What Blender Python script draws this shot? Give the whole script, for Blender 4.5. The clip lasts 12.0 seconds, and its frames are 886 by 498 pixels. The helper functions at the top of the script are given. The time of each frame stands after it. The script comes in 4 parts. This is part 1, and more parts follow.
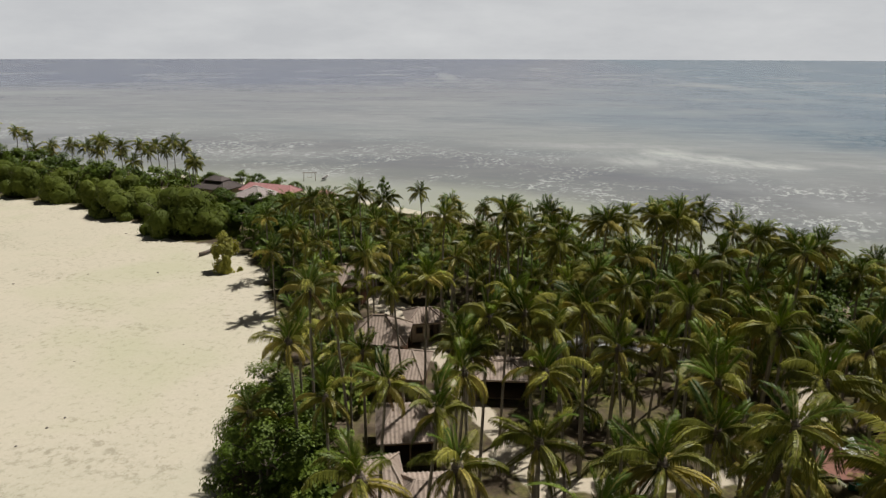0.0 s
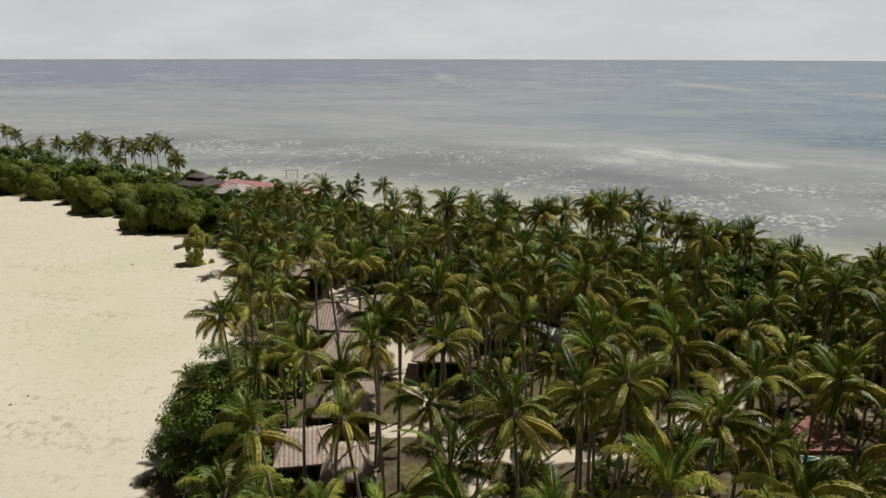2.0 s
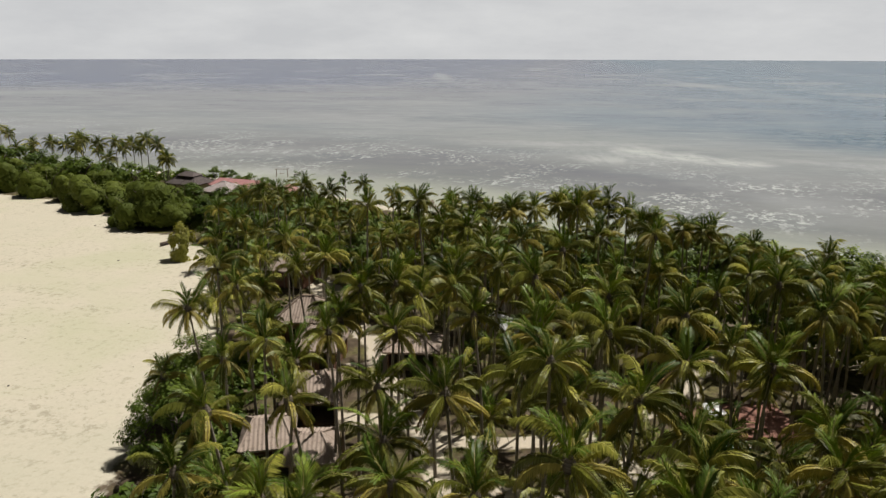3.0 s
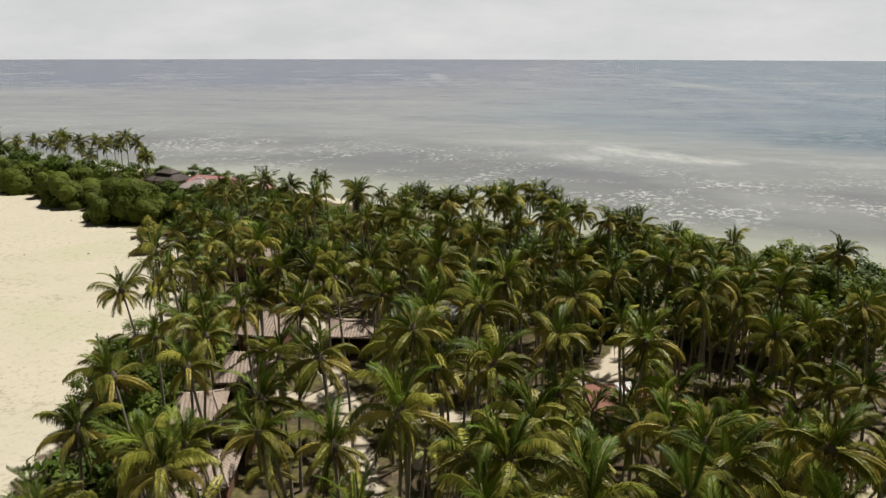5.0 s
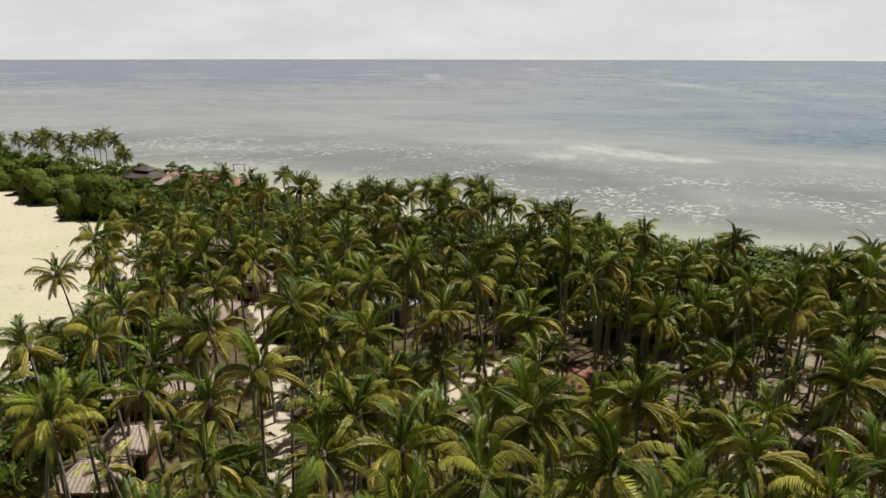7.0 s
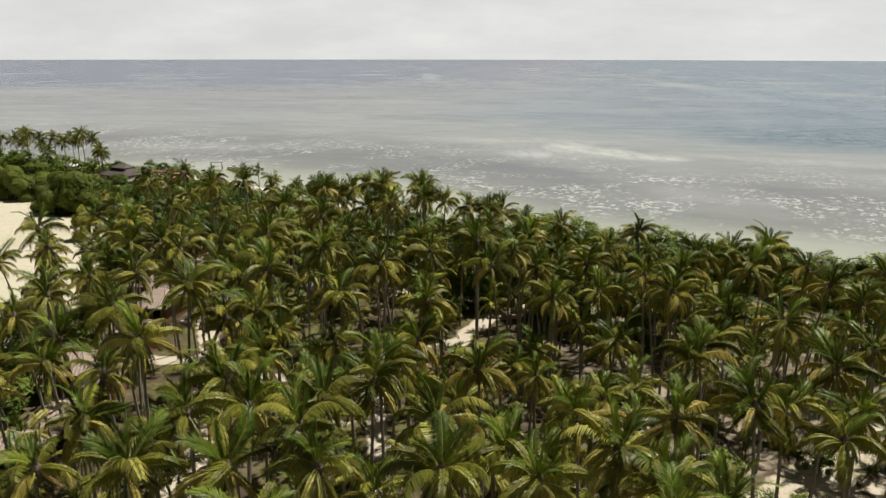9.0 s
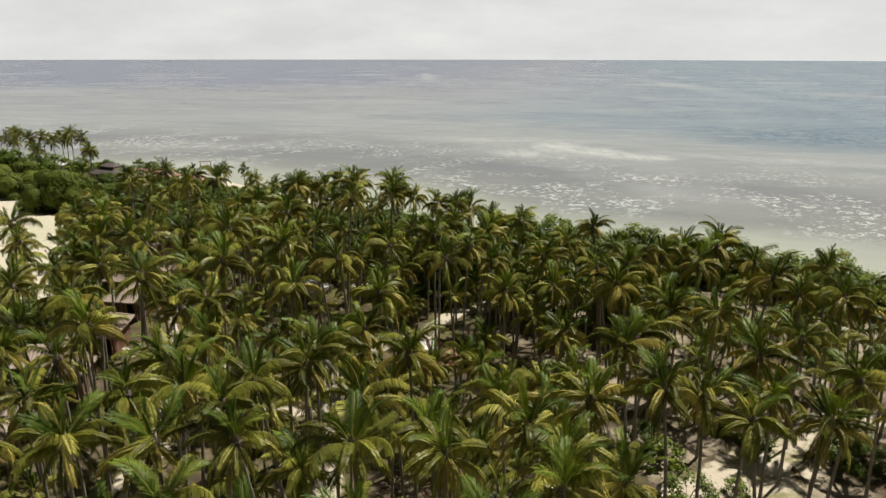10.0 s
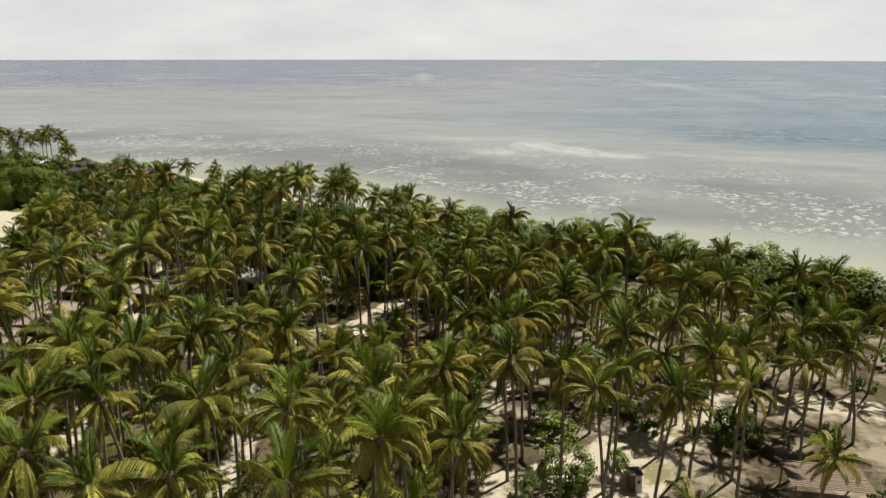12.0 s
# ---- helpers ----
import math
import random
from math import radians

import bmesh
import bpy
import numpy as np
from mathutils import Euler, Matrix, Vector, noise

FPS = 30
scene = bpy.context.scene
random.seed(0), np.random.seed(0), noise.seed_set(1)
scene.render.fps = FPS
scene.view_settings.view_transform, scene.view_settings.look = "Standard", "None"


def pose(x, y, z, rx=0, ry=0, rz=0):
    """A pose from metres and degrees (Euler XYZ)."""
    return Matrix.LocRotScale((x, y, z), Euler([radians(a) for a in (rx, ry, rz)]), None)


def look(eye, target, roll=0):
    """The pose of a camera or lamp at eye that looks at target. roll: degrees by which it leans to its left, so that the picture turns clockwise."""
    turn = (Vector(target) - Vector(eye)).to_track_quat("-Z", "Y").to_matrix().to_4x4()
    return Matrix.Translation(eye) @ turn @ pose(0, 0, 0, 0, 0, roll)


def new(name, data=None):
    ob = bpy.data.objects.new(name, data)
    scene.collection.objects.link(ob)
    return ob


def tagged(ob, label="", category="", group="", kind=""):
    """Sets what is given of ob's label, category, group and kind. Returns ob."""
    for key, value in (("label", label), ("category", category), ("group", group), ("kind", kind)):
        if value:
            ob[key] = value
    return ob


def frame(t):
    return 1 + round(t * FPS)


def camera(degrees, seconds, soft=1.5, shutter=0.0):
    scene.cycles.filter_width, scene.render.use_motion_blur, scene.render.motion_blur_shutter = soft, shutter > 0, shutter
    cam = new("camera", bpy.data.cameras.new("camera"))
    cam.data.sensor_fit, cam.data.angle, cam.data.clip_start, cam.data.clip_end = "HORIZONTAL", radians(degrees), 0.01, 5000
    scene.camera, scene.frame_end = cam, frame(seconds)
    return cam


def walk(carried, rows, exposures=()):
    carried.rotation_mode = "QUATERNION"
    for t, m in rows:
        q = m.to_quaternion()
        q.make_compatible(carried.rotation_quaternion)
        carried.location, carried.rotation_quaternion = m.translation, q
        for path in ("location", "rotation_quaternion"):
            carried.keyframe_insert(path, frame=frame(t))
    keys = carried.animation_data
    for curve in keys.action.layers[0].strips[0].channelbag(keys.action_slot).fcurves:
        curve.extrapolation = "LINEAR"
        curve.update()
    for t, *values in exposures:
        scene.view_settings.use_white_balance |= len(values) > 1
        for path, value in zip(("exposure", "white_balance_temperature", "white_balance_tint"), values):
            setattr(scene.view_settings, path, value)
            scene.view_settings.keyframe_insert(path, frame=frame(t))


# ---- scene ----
cam = camera(66.0, 12.0, soft=1.38)
ROWS = [
    (0, 0.076, 0.035, 33.237, 74.058, -0.120, 0.008),
    (1, 3.022, -2.105, 33.252, 74.062, -0.116, 0.055),
    (2, 6.217, -4.260, 33.265, 74.066, -0.112, 0.101),
    (3, 9.633, -6.423, 33.277, 74.069, -0.107, 0.146),
    (4, 13.246, -8.589, 33.288, 74.073, -0.103, 0.189),
    (5, 17.029, -10.750, 33.298, 74.077, -0.099, 0.232),
    (6, 20.955, -12.900, 33.307, 74.080, -0.095, 0.273),
    (7, 24.999, -15.032, 33.315, 74.084, -0.091, 0.314),
    (8, 29.134, -17.141, 33.321, 74.088, -0.087, 0.353),
    (9, 33.334, -19.218, 33.327, 74.091, -0.082, 0.391),
    (10, 37.573, -21.259, 33.331, 74.095, -0.078, 0.428),
    (11, 41.824, -23.256, 33.334, 74.099, -0.074, 0.464),
    (12, 46.062, -25.203, 33.336, 74.102, -0.070, 0.498),
]
walk(cam, [(t, pose(*row)) for t, *row in ROWS],
     exposures=[(0.0, -0.09, 6360, 10), (3.0, 0.01, 6430, 10), (6.0, 0.18, 6530, 9.0), (9.0, 0.26, 6580, 8.0), (12.0, 0.30, 6600, 7.5)])

# ---- light: hazy bright sky with a high sun ahead and to the right ----
SUN_EL, SUN_AZ = 62.0, 47.0        # elevation; degrees from +y towards +x
world = bpy.data.worlds.new("sky")
scene.world = world
world.use_nodes = True
wt = world.node_tree
wt.nodes.clear()
w_out = wt.nodes.new("ShaderNodeOutputWorld")
w_bg = wt.nodes.new("ShaderNodeBackground")
w_sky = wt.nodes.new("ShaderNodeTexSky")
w_sky.sky_type, w_sky.sun_disc = "NISHITA", False
w_sky.sun_elevation, w_sky.sun_rotation = radians(SUN_EL), radians(SUN_AZ)
w_sky.dust_density, w_sky.altitude = 4.0, 0
w_scale = wt.nodes.new("ShaderNodeVectorMath")
w_scale.operation = "SCALE"
w_scale.inputs["Scale"].default_value = 0.0045
w_co = wt.nodes.new("ShaderNodeTexCoord")
w_map = wt.nodes.new("ShaderNodeMapping")
w_map.inputs["Scale"].default_value = (1.0, 1.0, 3.5)
w_noise = wt.nodes.new("ShaderNodeTexNoise")
w_noise.inputs["Scale"].default_value, w_noise.inputs["Detail"].default_value = 5.0, 9.0
w_noise.inputs["Roughness"].default_value = 0.62
w_ramp = wt.nodes.new("ShaderNodeValToRGB")
w_ramp.color_ramp.elements[0].position, w_ramp.color_ramp.elements[0].color = 0.36, (0.61, 0.614, 0.618, 1)
w_ramp.color_ramp.elements[1].position, w_ramp.color_ramp.elements[1].color = 0.72, (0.72, 0.72, 0.712, 1)
w_mix = wt.nodes.new("ShaderNodeMix")
w_mix.data_type = "RGBA"
w_sep = wt.nodes.new("ShaderNodeSeparateXYZ")
w_veil = wt.nodes.new("ShaderNodeMapRange")      # the veil of haze and cloud thins out overhead
w_veil.inputs["From Min"].default_value, w_veil.inputs["From Max"].default_value = 0.09, 0.118
w_veil.inputs["To Min"].default_value, w_veil.inputs["To Max"].default_value = 0.95, 0.045
wt.links.new(w_co.outputs["Generated"], w_sep.inputs["Vector"])
wt.links.new(w_sep.outputs["Z"], w_veil.inputs["Value"])
wt.links.new(w_veil.outputs["Result"], w_mix.inputs[0])
wt.links.new(w_co.outputs["Generated"], w_map.inputs["Vector"])
wt.links.new(w_map.outputs["Vector"], w_noise.inputs["Vector"])
wt.links.new(w_noise.outputs["Fac"], w_ramp.inputs["Fac"])
wt.links.new(w_sky.outputs["Color"], w_scale.inputs[0])
wt.links.new(w_scale.outputs["Vector"], w_mix.inputs[6])
wt.links.new(w_ramp.outputs["Color"], w_mix.inputs[7])
wt.links.new(w_mix.outputs[2], w_bg.inputs["Color"])
wt.links.new(w_bg.outputs["Background"], w_out.inputs["Surface"])

sun = new("sun", bpy.data.lights.new("sun", "SUN"))
sun.data.energy, sun.data.angle, sun.data.color = 5.0, radians(0.6), (1.0, 0.95, 0.87)
a = radians(SUN_AZ)
sun_dir = Vector((math.sin(a) * math.cos(radians(SUN_EL)), math.cos(a) * math.cos(radians(SUN_EL)), math.sin(radians(SUN_EL))))
sun.matrix_world = look(sun_dir * 200, (0, 0, 0))


# ---- materials ----
def material(name, rough=0.8, spec=0.3):
    m = bpy.data.materials.new(name)
    m.use_nodes = True
    b = m.node_tree.nodes["Principled BSDF"]
    b.inputs["Roughness"].default_value = rough
    b.inputs["Specular IOR Level"].default_value = spec
    return m, m.node_tree.nodes, m.node_tree.links, b


def noise_fac(nodes, links, scale, detail=4.0, vec=None, rough=0.55):
    n = nodes.new("ShaderNodeTexNoise")
    n.inputs["Scale"].default_value, n.inputs["Detail"].default_value = scale, detail
    n.inputs["Roughness"].default_value = rough
    if vec is not None:
        links.new(vec, n.inputs["Vector"])
    return n.outputs["Fac"]


def ramp(nodes, links, fac, stops):
    r = nodes.new("ShaderNodeValToRGB")
    els = r.color_ramp.elements
    while len(els) < len(stops):
        els.new(0.5)
    for e, (p, c) in zip(els, stops):
        e.position, e.color = p, (*c, 1)
    links.new(fac, r.inputs["Fac"])
    return r.outputs["Color"]


def mix(nodes, links, fac, c1, c2, mode="MIX"):
    n = nodes.new("ShaderNodeMix")
    n.data_type, n.blend_type = "RGBA", mode
    for sock, val in ((n.inputs[0], fac), (n.inputs[6], c1), (n.inputs[7], c2)):
        if isinstance(val, (int, float)):
            sock.default_value = val
        elif isinstance(val, tuple):
            sock.default_value = (*val, 1)
        else:
            links.new(val, sock)
    return n.outputs[2]


def math_node(nodes, links, op, *vals, clamp=False):
    n = nodes.new("ShaderNodeMath")
    n.operation, n.use_clamp = op, clamp
    for sock, val in zip(n.inputs, vals):
        if isinstance(val, (int, float)):
            sock.default_value = val
        else:
            links.new(val, sock)
    return n.outputs[0]


def maprange(nodes, links, val, a, b, c=0.0, d=1.0):
    n = nodes.new("ShaderNodeMapRange")
    n.inputs["From Min"].default_value, n.inputs["From Max"].default_value = a, b
    n.inputs["To Min"].default_value, n.inputs["To Max"].default_value = c, d
    links.new(val, n.inputs["Value"])
    return n.outputs["Result"]


def bump(nodes, links, b, height, strength, distance):
    n = nodes.new("ShaderNodeBump")
    n.inputs["Strength"].default_value, n.inputs["Distance"].default_value = strength, distance
    links.new(height, n.inputs["Height"])
    links.new(n.outputs["Normal"], b.inputs["Normal"])


def position(nodes, links, scale=(1, 1, 1), turn=0.0):
    g = nodes.new("ShaderNodeNewGeometry")
    m = nodes.new("ShaderNodeMapping")
    m.inputs["Scale"].default_value = scale
    if turn:
        t = nodes.new("ShaderNodeMapping")
        t.inputs["Rotation"].default_value = (0, 0, radians(turn))
        links.new(g.outputs["Position"], t.inputs["Vector"])
        links.new(t.outputs["Vector"], m.inputs["Vector"])
    else:
        links.new(g.outputs["Position"], m.inputs["Vector"])
    return m.outputs["Vector"]


def leaf_material(name, dark, mid, light, rough=0.5, trans=0.2, spec=0.3, toned=False):
    """Leaves that vary from plant to plant and from leaf to leaf, with shade blotched into their colour."""
    m, n, l, b = material(name, rough, spec)
    info = n.new("ShaderNodeObjectInfo")
    geo = n.new("ShaderNodeNewGeometry")
    f = math_node(n, l, "MULTIPLY_ADD", info.outputs["Random"], 0.26 if toned else 0.6, 0.0)
    f = math_node(n, l, "MULTIPLY_ADD", geo.outputs["Random Per Island"], 0.20 if toned or "mangrove" in name else 0.4, f)
    if toned:
        tone = n.new("ShaderNodeAttribute")
        tone.attribute_name = "tone"
        f = math_node(n, l, "MULTIPLY_ADD", tone.outputs["Fac"], 0.46, f)
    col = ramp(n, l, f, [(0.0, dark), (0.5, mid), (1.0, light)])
    # patches sunk to the dark stop: crown shade put into the leaf colour
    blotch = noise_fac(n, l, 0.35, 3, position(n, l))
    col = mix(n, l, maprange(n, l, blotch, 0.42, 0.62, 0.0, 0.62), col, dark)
    l.new(col, b.inputs["Base Color"])
    t = n.new("ShaderNodeBsdfTranslucent")
    l.new(mix(n, l, 1.0, col, (1.25, 1.25, 0.30), "MULTIPLY"), t.inputs["Color"])
    ms = n.new("ShaderNodeMixShader")
    ms.inputs[0].default_value = trans
    l.new(b.outputs[0], ms.inputs[1])
    l.new(t.outputs[0], ms.inputs[2])
    l.new(ms.outputs[0], n["Material Output"].inputs["Surface"])
    return m


# frond stops: dark set from shaded fronds, light raised for sunlit highlights
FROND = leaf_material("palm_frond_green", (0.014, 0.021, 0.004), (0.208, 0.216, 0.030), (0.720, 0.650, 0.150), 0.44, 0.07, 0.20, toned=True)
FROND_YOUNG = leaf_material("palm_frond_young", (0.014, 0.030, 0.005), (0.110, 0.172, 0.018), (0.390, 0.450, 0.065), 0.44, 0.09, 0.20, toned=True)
FROND_OLD = leaf_material("palm_frond_old", (0.135, 0.125, 0.022), (0.430, 0.352, 0.078), (0.680, 0.560, 0.180), 0.46, 0.10, 0.20, toned=True)
FROND_DRY = leaf_material("palm_frond_dry", (0.170, 0.100, 0.040), (0.270, 0.165, 0.065), (0.350, 0.240, 0.115), 0.8, 0.12, toned=True)
FROND_LITTER = leaf_material("palm_frond_litter", (0.09, 0.065, 0.04), (0.15, 0.110, 0.068), (0.22, 0.165, 0.105), 0.9, 0.05, 0.1)
BROADLEAF = leaf_material("broad_leaves", (0.050, 0.084, 0.012), (0.095, 0.142, 0.017), (0.150, 0.200, 0.026), 0.55, 0.24, 0.22)
MANGROVE = leaf_material("mangrove_leaves", (0.070, 0.092, 0.013), (0.098, 0.122, 0.017), (0.128, 0.150, 0.022), 0.65, 0.15, 0.12)
SHRUB = leaf_material("shrub_leaves", (0.120, 0.165, 0.030), (0.190, 0.248, 0.044), (0.270, 0.325, 0.062), 0.7, 0.25, 0.15)
DRY_LEAVES = leaf_material("dry_leaves", (0.21, 0.145, 0.110), (0.29, 0.205, 0.160), (0.36, 0.265, 0.210), 0.85, 0.1, 0.1)
YELLOW_SHRUB = leaf_material("yellow_shrub_leaves", (0.205, 0.215, 0.036), (0.290, 0.285, 0.050), (0.370, 0.345, 0.075), 0.6, 0.3)
MIDRIB, _n, _l, _b = material("palm_midrib", 0.5, 0.3)
_l.new(ramp(_n, _l, noise_fac(_n, _l, 1.5, 3, position(_n, _l)), [(0.3, (0.16, 0.145, 0.035)), (0.7, (0.30, 0.26, 0.08))]), _b.inputs["Base Color"])


def bark_material(name, c1, c2):
    m, n, l, b = material(name, 0.9, 0.15)
    rings = n.new("ShaderNodeTexWave")
    rings.wave_type, rings.bands_direction = "BANDS", "Z"
    rings.inputs["Scale"].default_value, rings.inputs["Distortion"].default_value = 2.2, 3.0
    l.new(position(n, l), rings.inputs["Vector"])
    patch = noise_fac(n, l, 1.3, 5, position(n, l))
    col = mix(n, l, patch, c1, c2)
    col = mix(n, l, maprange(n, l, rings.outputs["Fac"], 0.0, 0.35, 0.45, 0.0), col, (c1[0] * 0.45, c1[1] * 0.45, c1[2] * 0.45))
    l.new(col, b.inputs["Base Color"])
    bump(n, l, b, rings.outputs["Fac"], 0.5, 0.02)
    return m


PALM_BARK = bark_material("palm_bark", (0.19, 0.165, 0.132), (0.33, 0.292, 0.242))
TREE_BARK = bark_material("tree_bark", (0.11, 0.09, 0.07), (0.19, 0.16, 0.13))

COCONUT, _n, _l, _b = material("coconut_husk", 0.5)
_l.new(ramp(_n, _l, noise_fac(_n, _l, 3.0, 3, position(_n, _l)), [(0.3, (0.10, 0.11, 0.025)), (0.7, (0.24, 0.17, 0.05))]), _b.inputs["Base Color"])


def ground_material():
    m, n, l, b = material("ground_sand_and_soil", 0.95, 0.1)
    pos = position(n, l)
    mask = n.new("ShaderNodeAttribute")
    mask.attribute_name = "grove"
    path = n.new("ShaderNodeAttribute")
    path.attribute_name = "path"
    big, mid, fine = noise_fac(n, l, 0.035, 4, pos), noise_fac(n, l, 0.4, 6, pos, 0.65), noise_fac(n, l, 4.0, 4, pos)
    sand = ramp(n, l, big, [(0.35, (0.48, 0.455, 0.355)), (0.5, (0.53, 0.485, 0.39)), (0.64, (0.475, 0.46, 0.335))])
    sand = mix(n, l, maprange(n, l, noise_fac(n, l, 2.4, 9, pos, 0.75), 0.42, 0.62, 0.0, 0.28), sand, (0.41, 0.36, 0.265))
    # weed and rubble left by the tide, in drifts that lie along the beach
    drift = noise_fac(n, l, 0.10, 5, position(n, l, (0.8, 1.0, 1.0), 30.0), 0.6)
    grit = noise_fac(n, l, 1.1, 9, position(n, l, (0.9, 0.9, 1.0), 12.0), 0.76)
    weed = math_node(n, l, "MULTIPLY", maprange(n, l, drift, 0.33, 0.58), maprange(n, l, grit, 0.53, 0.60))
    sand = mix(n, l, math_node(n, l, "MULTIPLY", weed, 0.55), sand, (0.29, 0.26, 0.19))
    wrack = math_node(n, l, "MULTIPLY", maprange(n, l, noise_fac(n, l, 0.07, 5, position(n, l, (0.5, 1.4, 1.0), 20.0)), 0.56, 0.62), maprange(n, l, grit, 0.48, 0.56))
    sand = mix(n, l, math_node(n, l, "MULTIPLY", wrack, 0.35), sand, (0.26, 0.235, 0.17))
    soil = ramp(n, l, mid, [(0.3, (0.035, 0.027, 0.018)), (0.5, (0.080, 0.061, 0.041)), (0.72, (0.185, 0.148, 0.104))])
    grass = ramp(n, l, noise_fac(n, l, 2.2, 5, pos), [(0.35, (0.060, 0.062, 0.020)), (0.7, (0.180, 0.160, 0.062))])
    where = n.new("ShaderNodeSeparateXYZ")
    l.new(pos, where.inputs["Vector"])
    soil = mix(n, l, math_node(n, l, "MULTIPLY", maprange(n, l, noise_fac(n, l, 0.26, 6, pos, 0.68), 0.44, 0.58, 0.0, 0.9), maprange(n, l, where.outputs["X"], 30.0, 46.0, 1.0, 0.5)), soil, grass)
    litter = noise_fac(n, l, 1.7, 8, pos, 0.75)
    soil = mix(n, l, maprange(n, l, litter, 0.55, 0.66, 0.0, 0.8), soil, (0.105, 0.068, 0.04))
    edge = math_node(n, l, "ADD", mask.outputs["Fac"], maprange(n, l, mid, 0.3, 0.7, -0.28, 0.28))
    col = mix(n, l, maprange(n, l, edge, 0.4, 0.6), sand, soil)
    pe = math_node(n, l, "ADD", path.outputs["Fac"], maprange(n, l, mid, 0.3, 0.7, -0.22, 0.22))
    trodden = mix(n, l, maprange(n, l, fine, 0.35, 0.75, 0.0, 0.4), (0.50, 0.44, 0.345), (0.34, 0.29, 0.215))
    bare = math_node(n, l, "MULTIPLY", maprange(n, l, noise_fac(n, l, 0.17, 7, pos, 0.7), 0.46, 0.60, 0.0, 0.75), maprange(n, l, where.outputs["X"], 42.0, 52.0))
    col = mix(n, l, math_node(n, l, "MULTIPLY", bare, mask.outputs["Fac"]), col, (0.36, 0.305, 0.23))
    trodden = mix(n, l, math_node(n, l, "MULTIPLY", maprange(n, l, noise_fac(n, l, 0.26, 7, pos, 0.72), 0.49, 0.60, 0.0, 0.85), maprange(n, l, where.outputs["X"], 38.0, 44.0)), trodden, (0.17, 0.16, 0.065))
    col = mix(n, l, maprange(n, l, pe, 0.42, 0.6), col, trodden)
    l.new(col, b.inputs["Base Color"])
    bump(n, l, b, math_node(n, l, "ADD", mid, fine), 0.18, 0.08)
    return m


def sea_material():
    """Shallow water over sand and weed; the deeper, the bluer. Bands run along the shore."""
    m, n, l, b = material("sea_water", 0.24, 0.5)
    b.inputs["IOR"].default_value = 1.33
    g = n.new("ShaderNodeNewGeometry")
    s = n.new("ShaderNodeSeparateXYZ")
    l.new(g.outputs["Position"], s.inputs["Vector"])
    X, Y = s.outputs["X"], s.outputs["Y"]
    u = math_node(n, l, "MULTIPLY_ADD", X, 0.73, math_node(n, l, "MULTIPLY", Y, 0.69))
    off = math_node(n, l, "MULTIPLY", math_node(n, l, "MAXIMUM", math_node(n, l, "SUBTRACT", 20.0, X), 0.0), 0.45)
    d = math_node(n, l, "ADD", math_node(n, l, "SUBTRACT", u, 121.0), off)
    d = math_node(n, l, "SUBTRACT", d, math_node(n, l, "MULTIPLY", math_node(n, l, "MINIMUM", math_node(n, l, "MAXIMUM", math_node(n, l, "SUBTRACT", X, 62.0), 0.0), 70.0), 0.40))
    warp = noise_fac(n, l, 0.012, 5, position(n, l), 0.6)
    d = math_node(n, l, "MULTIPLY_ADD", math_node(n, l, "SUBTRACT", warp, 0.5), math_node(n, l, "MULTIPLY_ADD", d, 0.55, 18.0), d)
    band = math_node(n, l, "LOGARITHM", math_node(n, l, "MAXIMUM", math_node(n, l, "ADD", d, 12.0), 1.0), 10.0)
    f = maprange(n, l, band, 1.0, 3.6)
    col = ramp(n, l, f, [(0.00, (0.40, 0.415, 0.330)), (0.10, (0.360, 0.380, 0.325)), (0.17, (0.258, 0.266, 0.254)), (0.30, (0.215, 0.221, 0.232)),
                         (0.385, (0.31, 0.325, 0.325)), (0.445, (0.32, 0.342, 0.346)), (0.50, (0.285, 0.318, 0.342)), (0.60, (0.285, 0.302, 0.332)), (0.70, (0.305, 0.315, 0.340)),
                         (0.82, (0.265, 0.280, 0.335))])
    # bluer water towards +x, a lilac bank of deep water far out towards -x
    lean = math_node(n, l, "SUBTRACT", X, math_node(n, l, "MULTIPLY", Y, 0.20))
    teal = math_node(n, l, "MULTIPLY", maprange(n, l, lean, -60.0, 190.0), maprange(n, l, f, 0.43, 0.50))
    col = mix(n, l, math_node(n, l, "MULTIPLY", teal, 0.72), col, (0.140, 0.222, 0.292))
    pale_left = math_node(n, l, "MULTIPLY", maprange(n, l, lean, 0.0, -120.0), maprange(n, l, f, 0.40, 0.46))
    col = mix(n, l, math_node(n, l, "MULTIPLY", pale_left, 0.8), col, (0.292, 0.298, 0.312))
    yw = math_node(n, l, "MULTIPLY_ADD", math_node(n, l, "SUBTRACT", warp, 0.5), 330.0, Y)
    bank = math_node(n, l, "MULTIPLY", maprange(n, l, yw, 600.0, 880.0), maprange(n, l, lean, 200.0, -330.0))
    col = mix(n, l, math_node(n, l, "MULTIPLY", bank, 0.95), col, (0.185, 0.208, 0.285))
    streak = noise_fac(n, l, 0.016, 9, position(n, l, (0.5, 1.2, 1.0), 16.0), 0.64)
    col = mix(n, l, maprange(n, l, streak, 0.46, 0.62, 0.0, 0.5), col, mix(n, l, 1.0, col, (0.66, 0.70, 0.78), "MULTIPLY"))
    pale = noise_fac(n, l, 0.009, 9, position(n, l, (0.8, 0.9, 1.0), 25.0), 0.64)
    col = mix(n, l, maprange(n, l, pale, 0.50, 0.64, 0.0, 0.65), col, (0.36, 0.375, 0.378))

    # the water drags the sand bars out into ragged shapes
    drag = n.new("ShaderNodeTexNoise")
    drag.inputs["Scale"].default_value, drag.inputs["Detail"].default_value, drag.inputs["Roughness"].default_value = 0.07, 8.0, 0.74
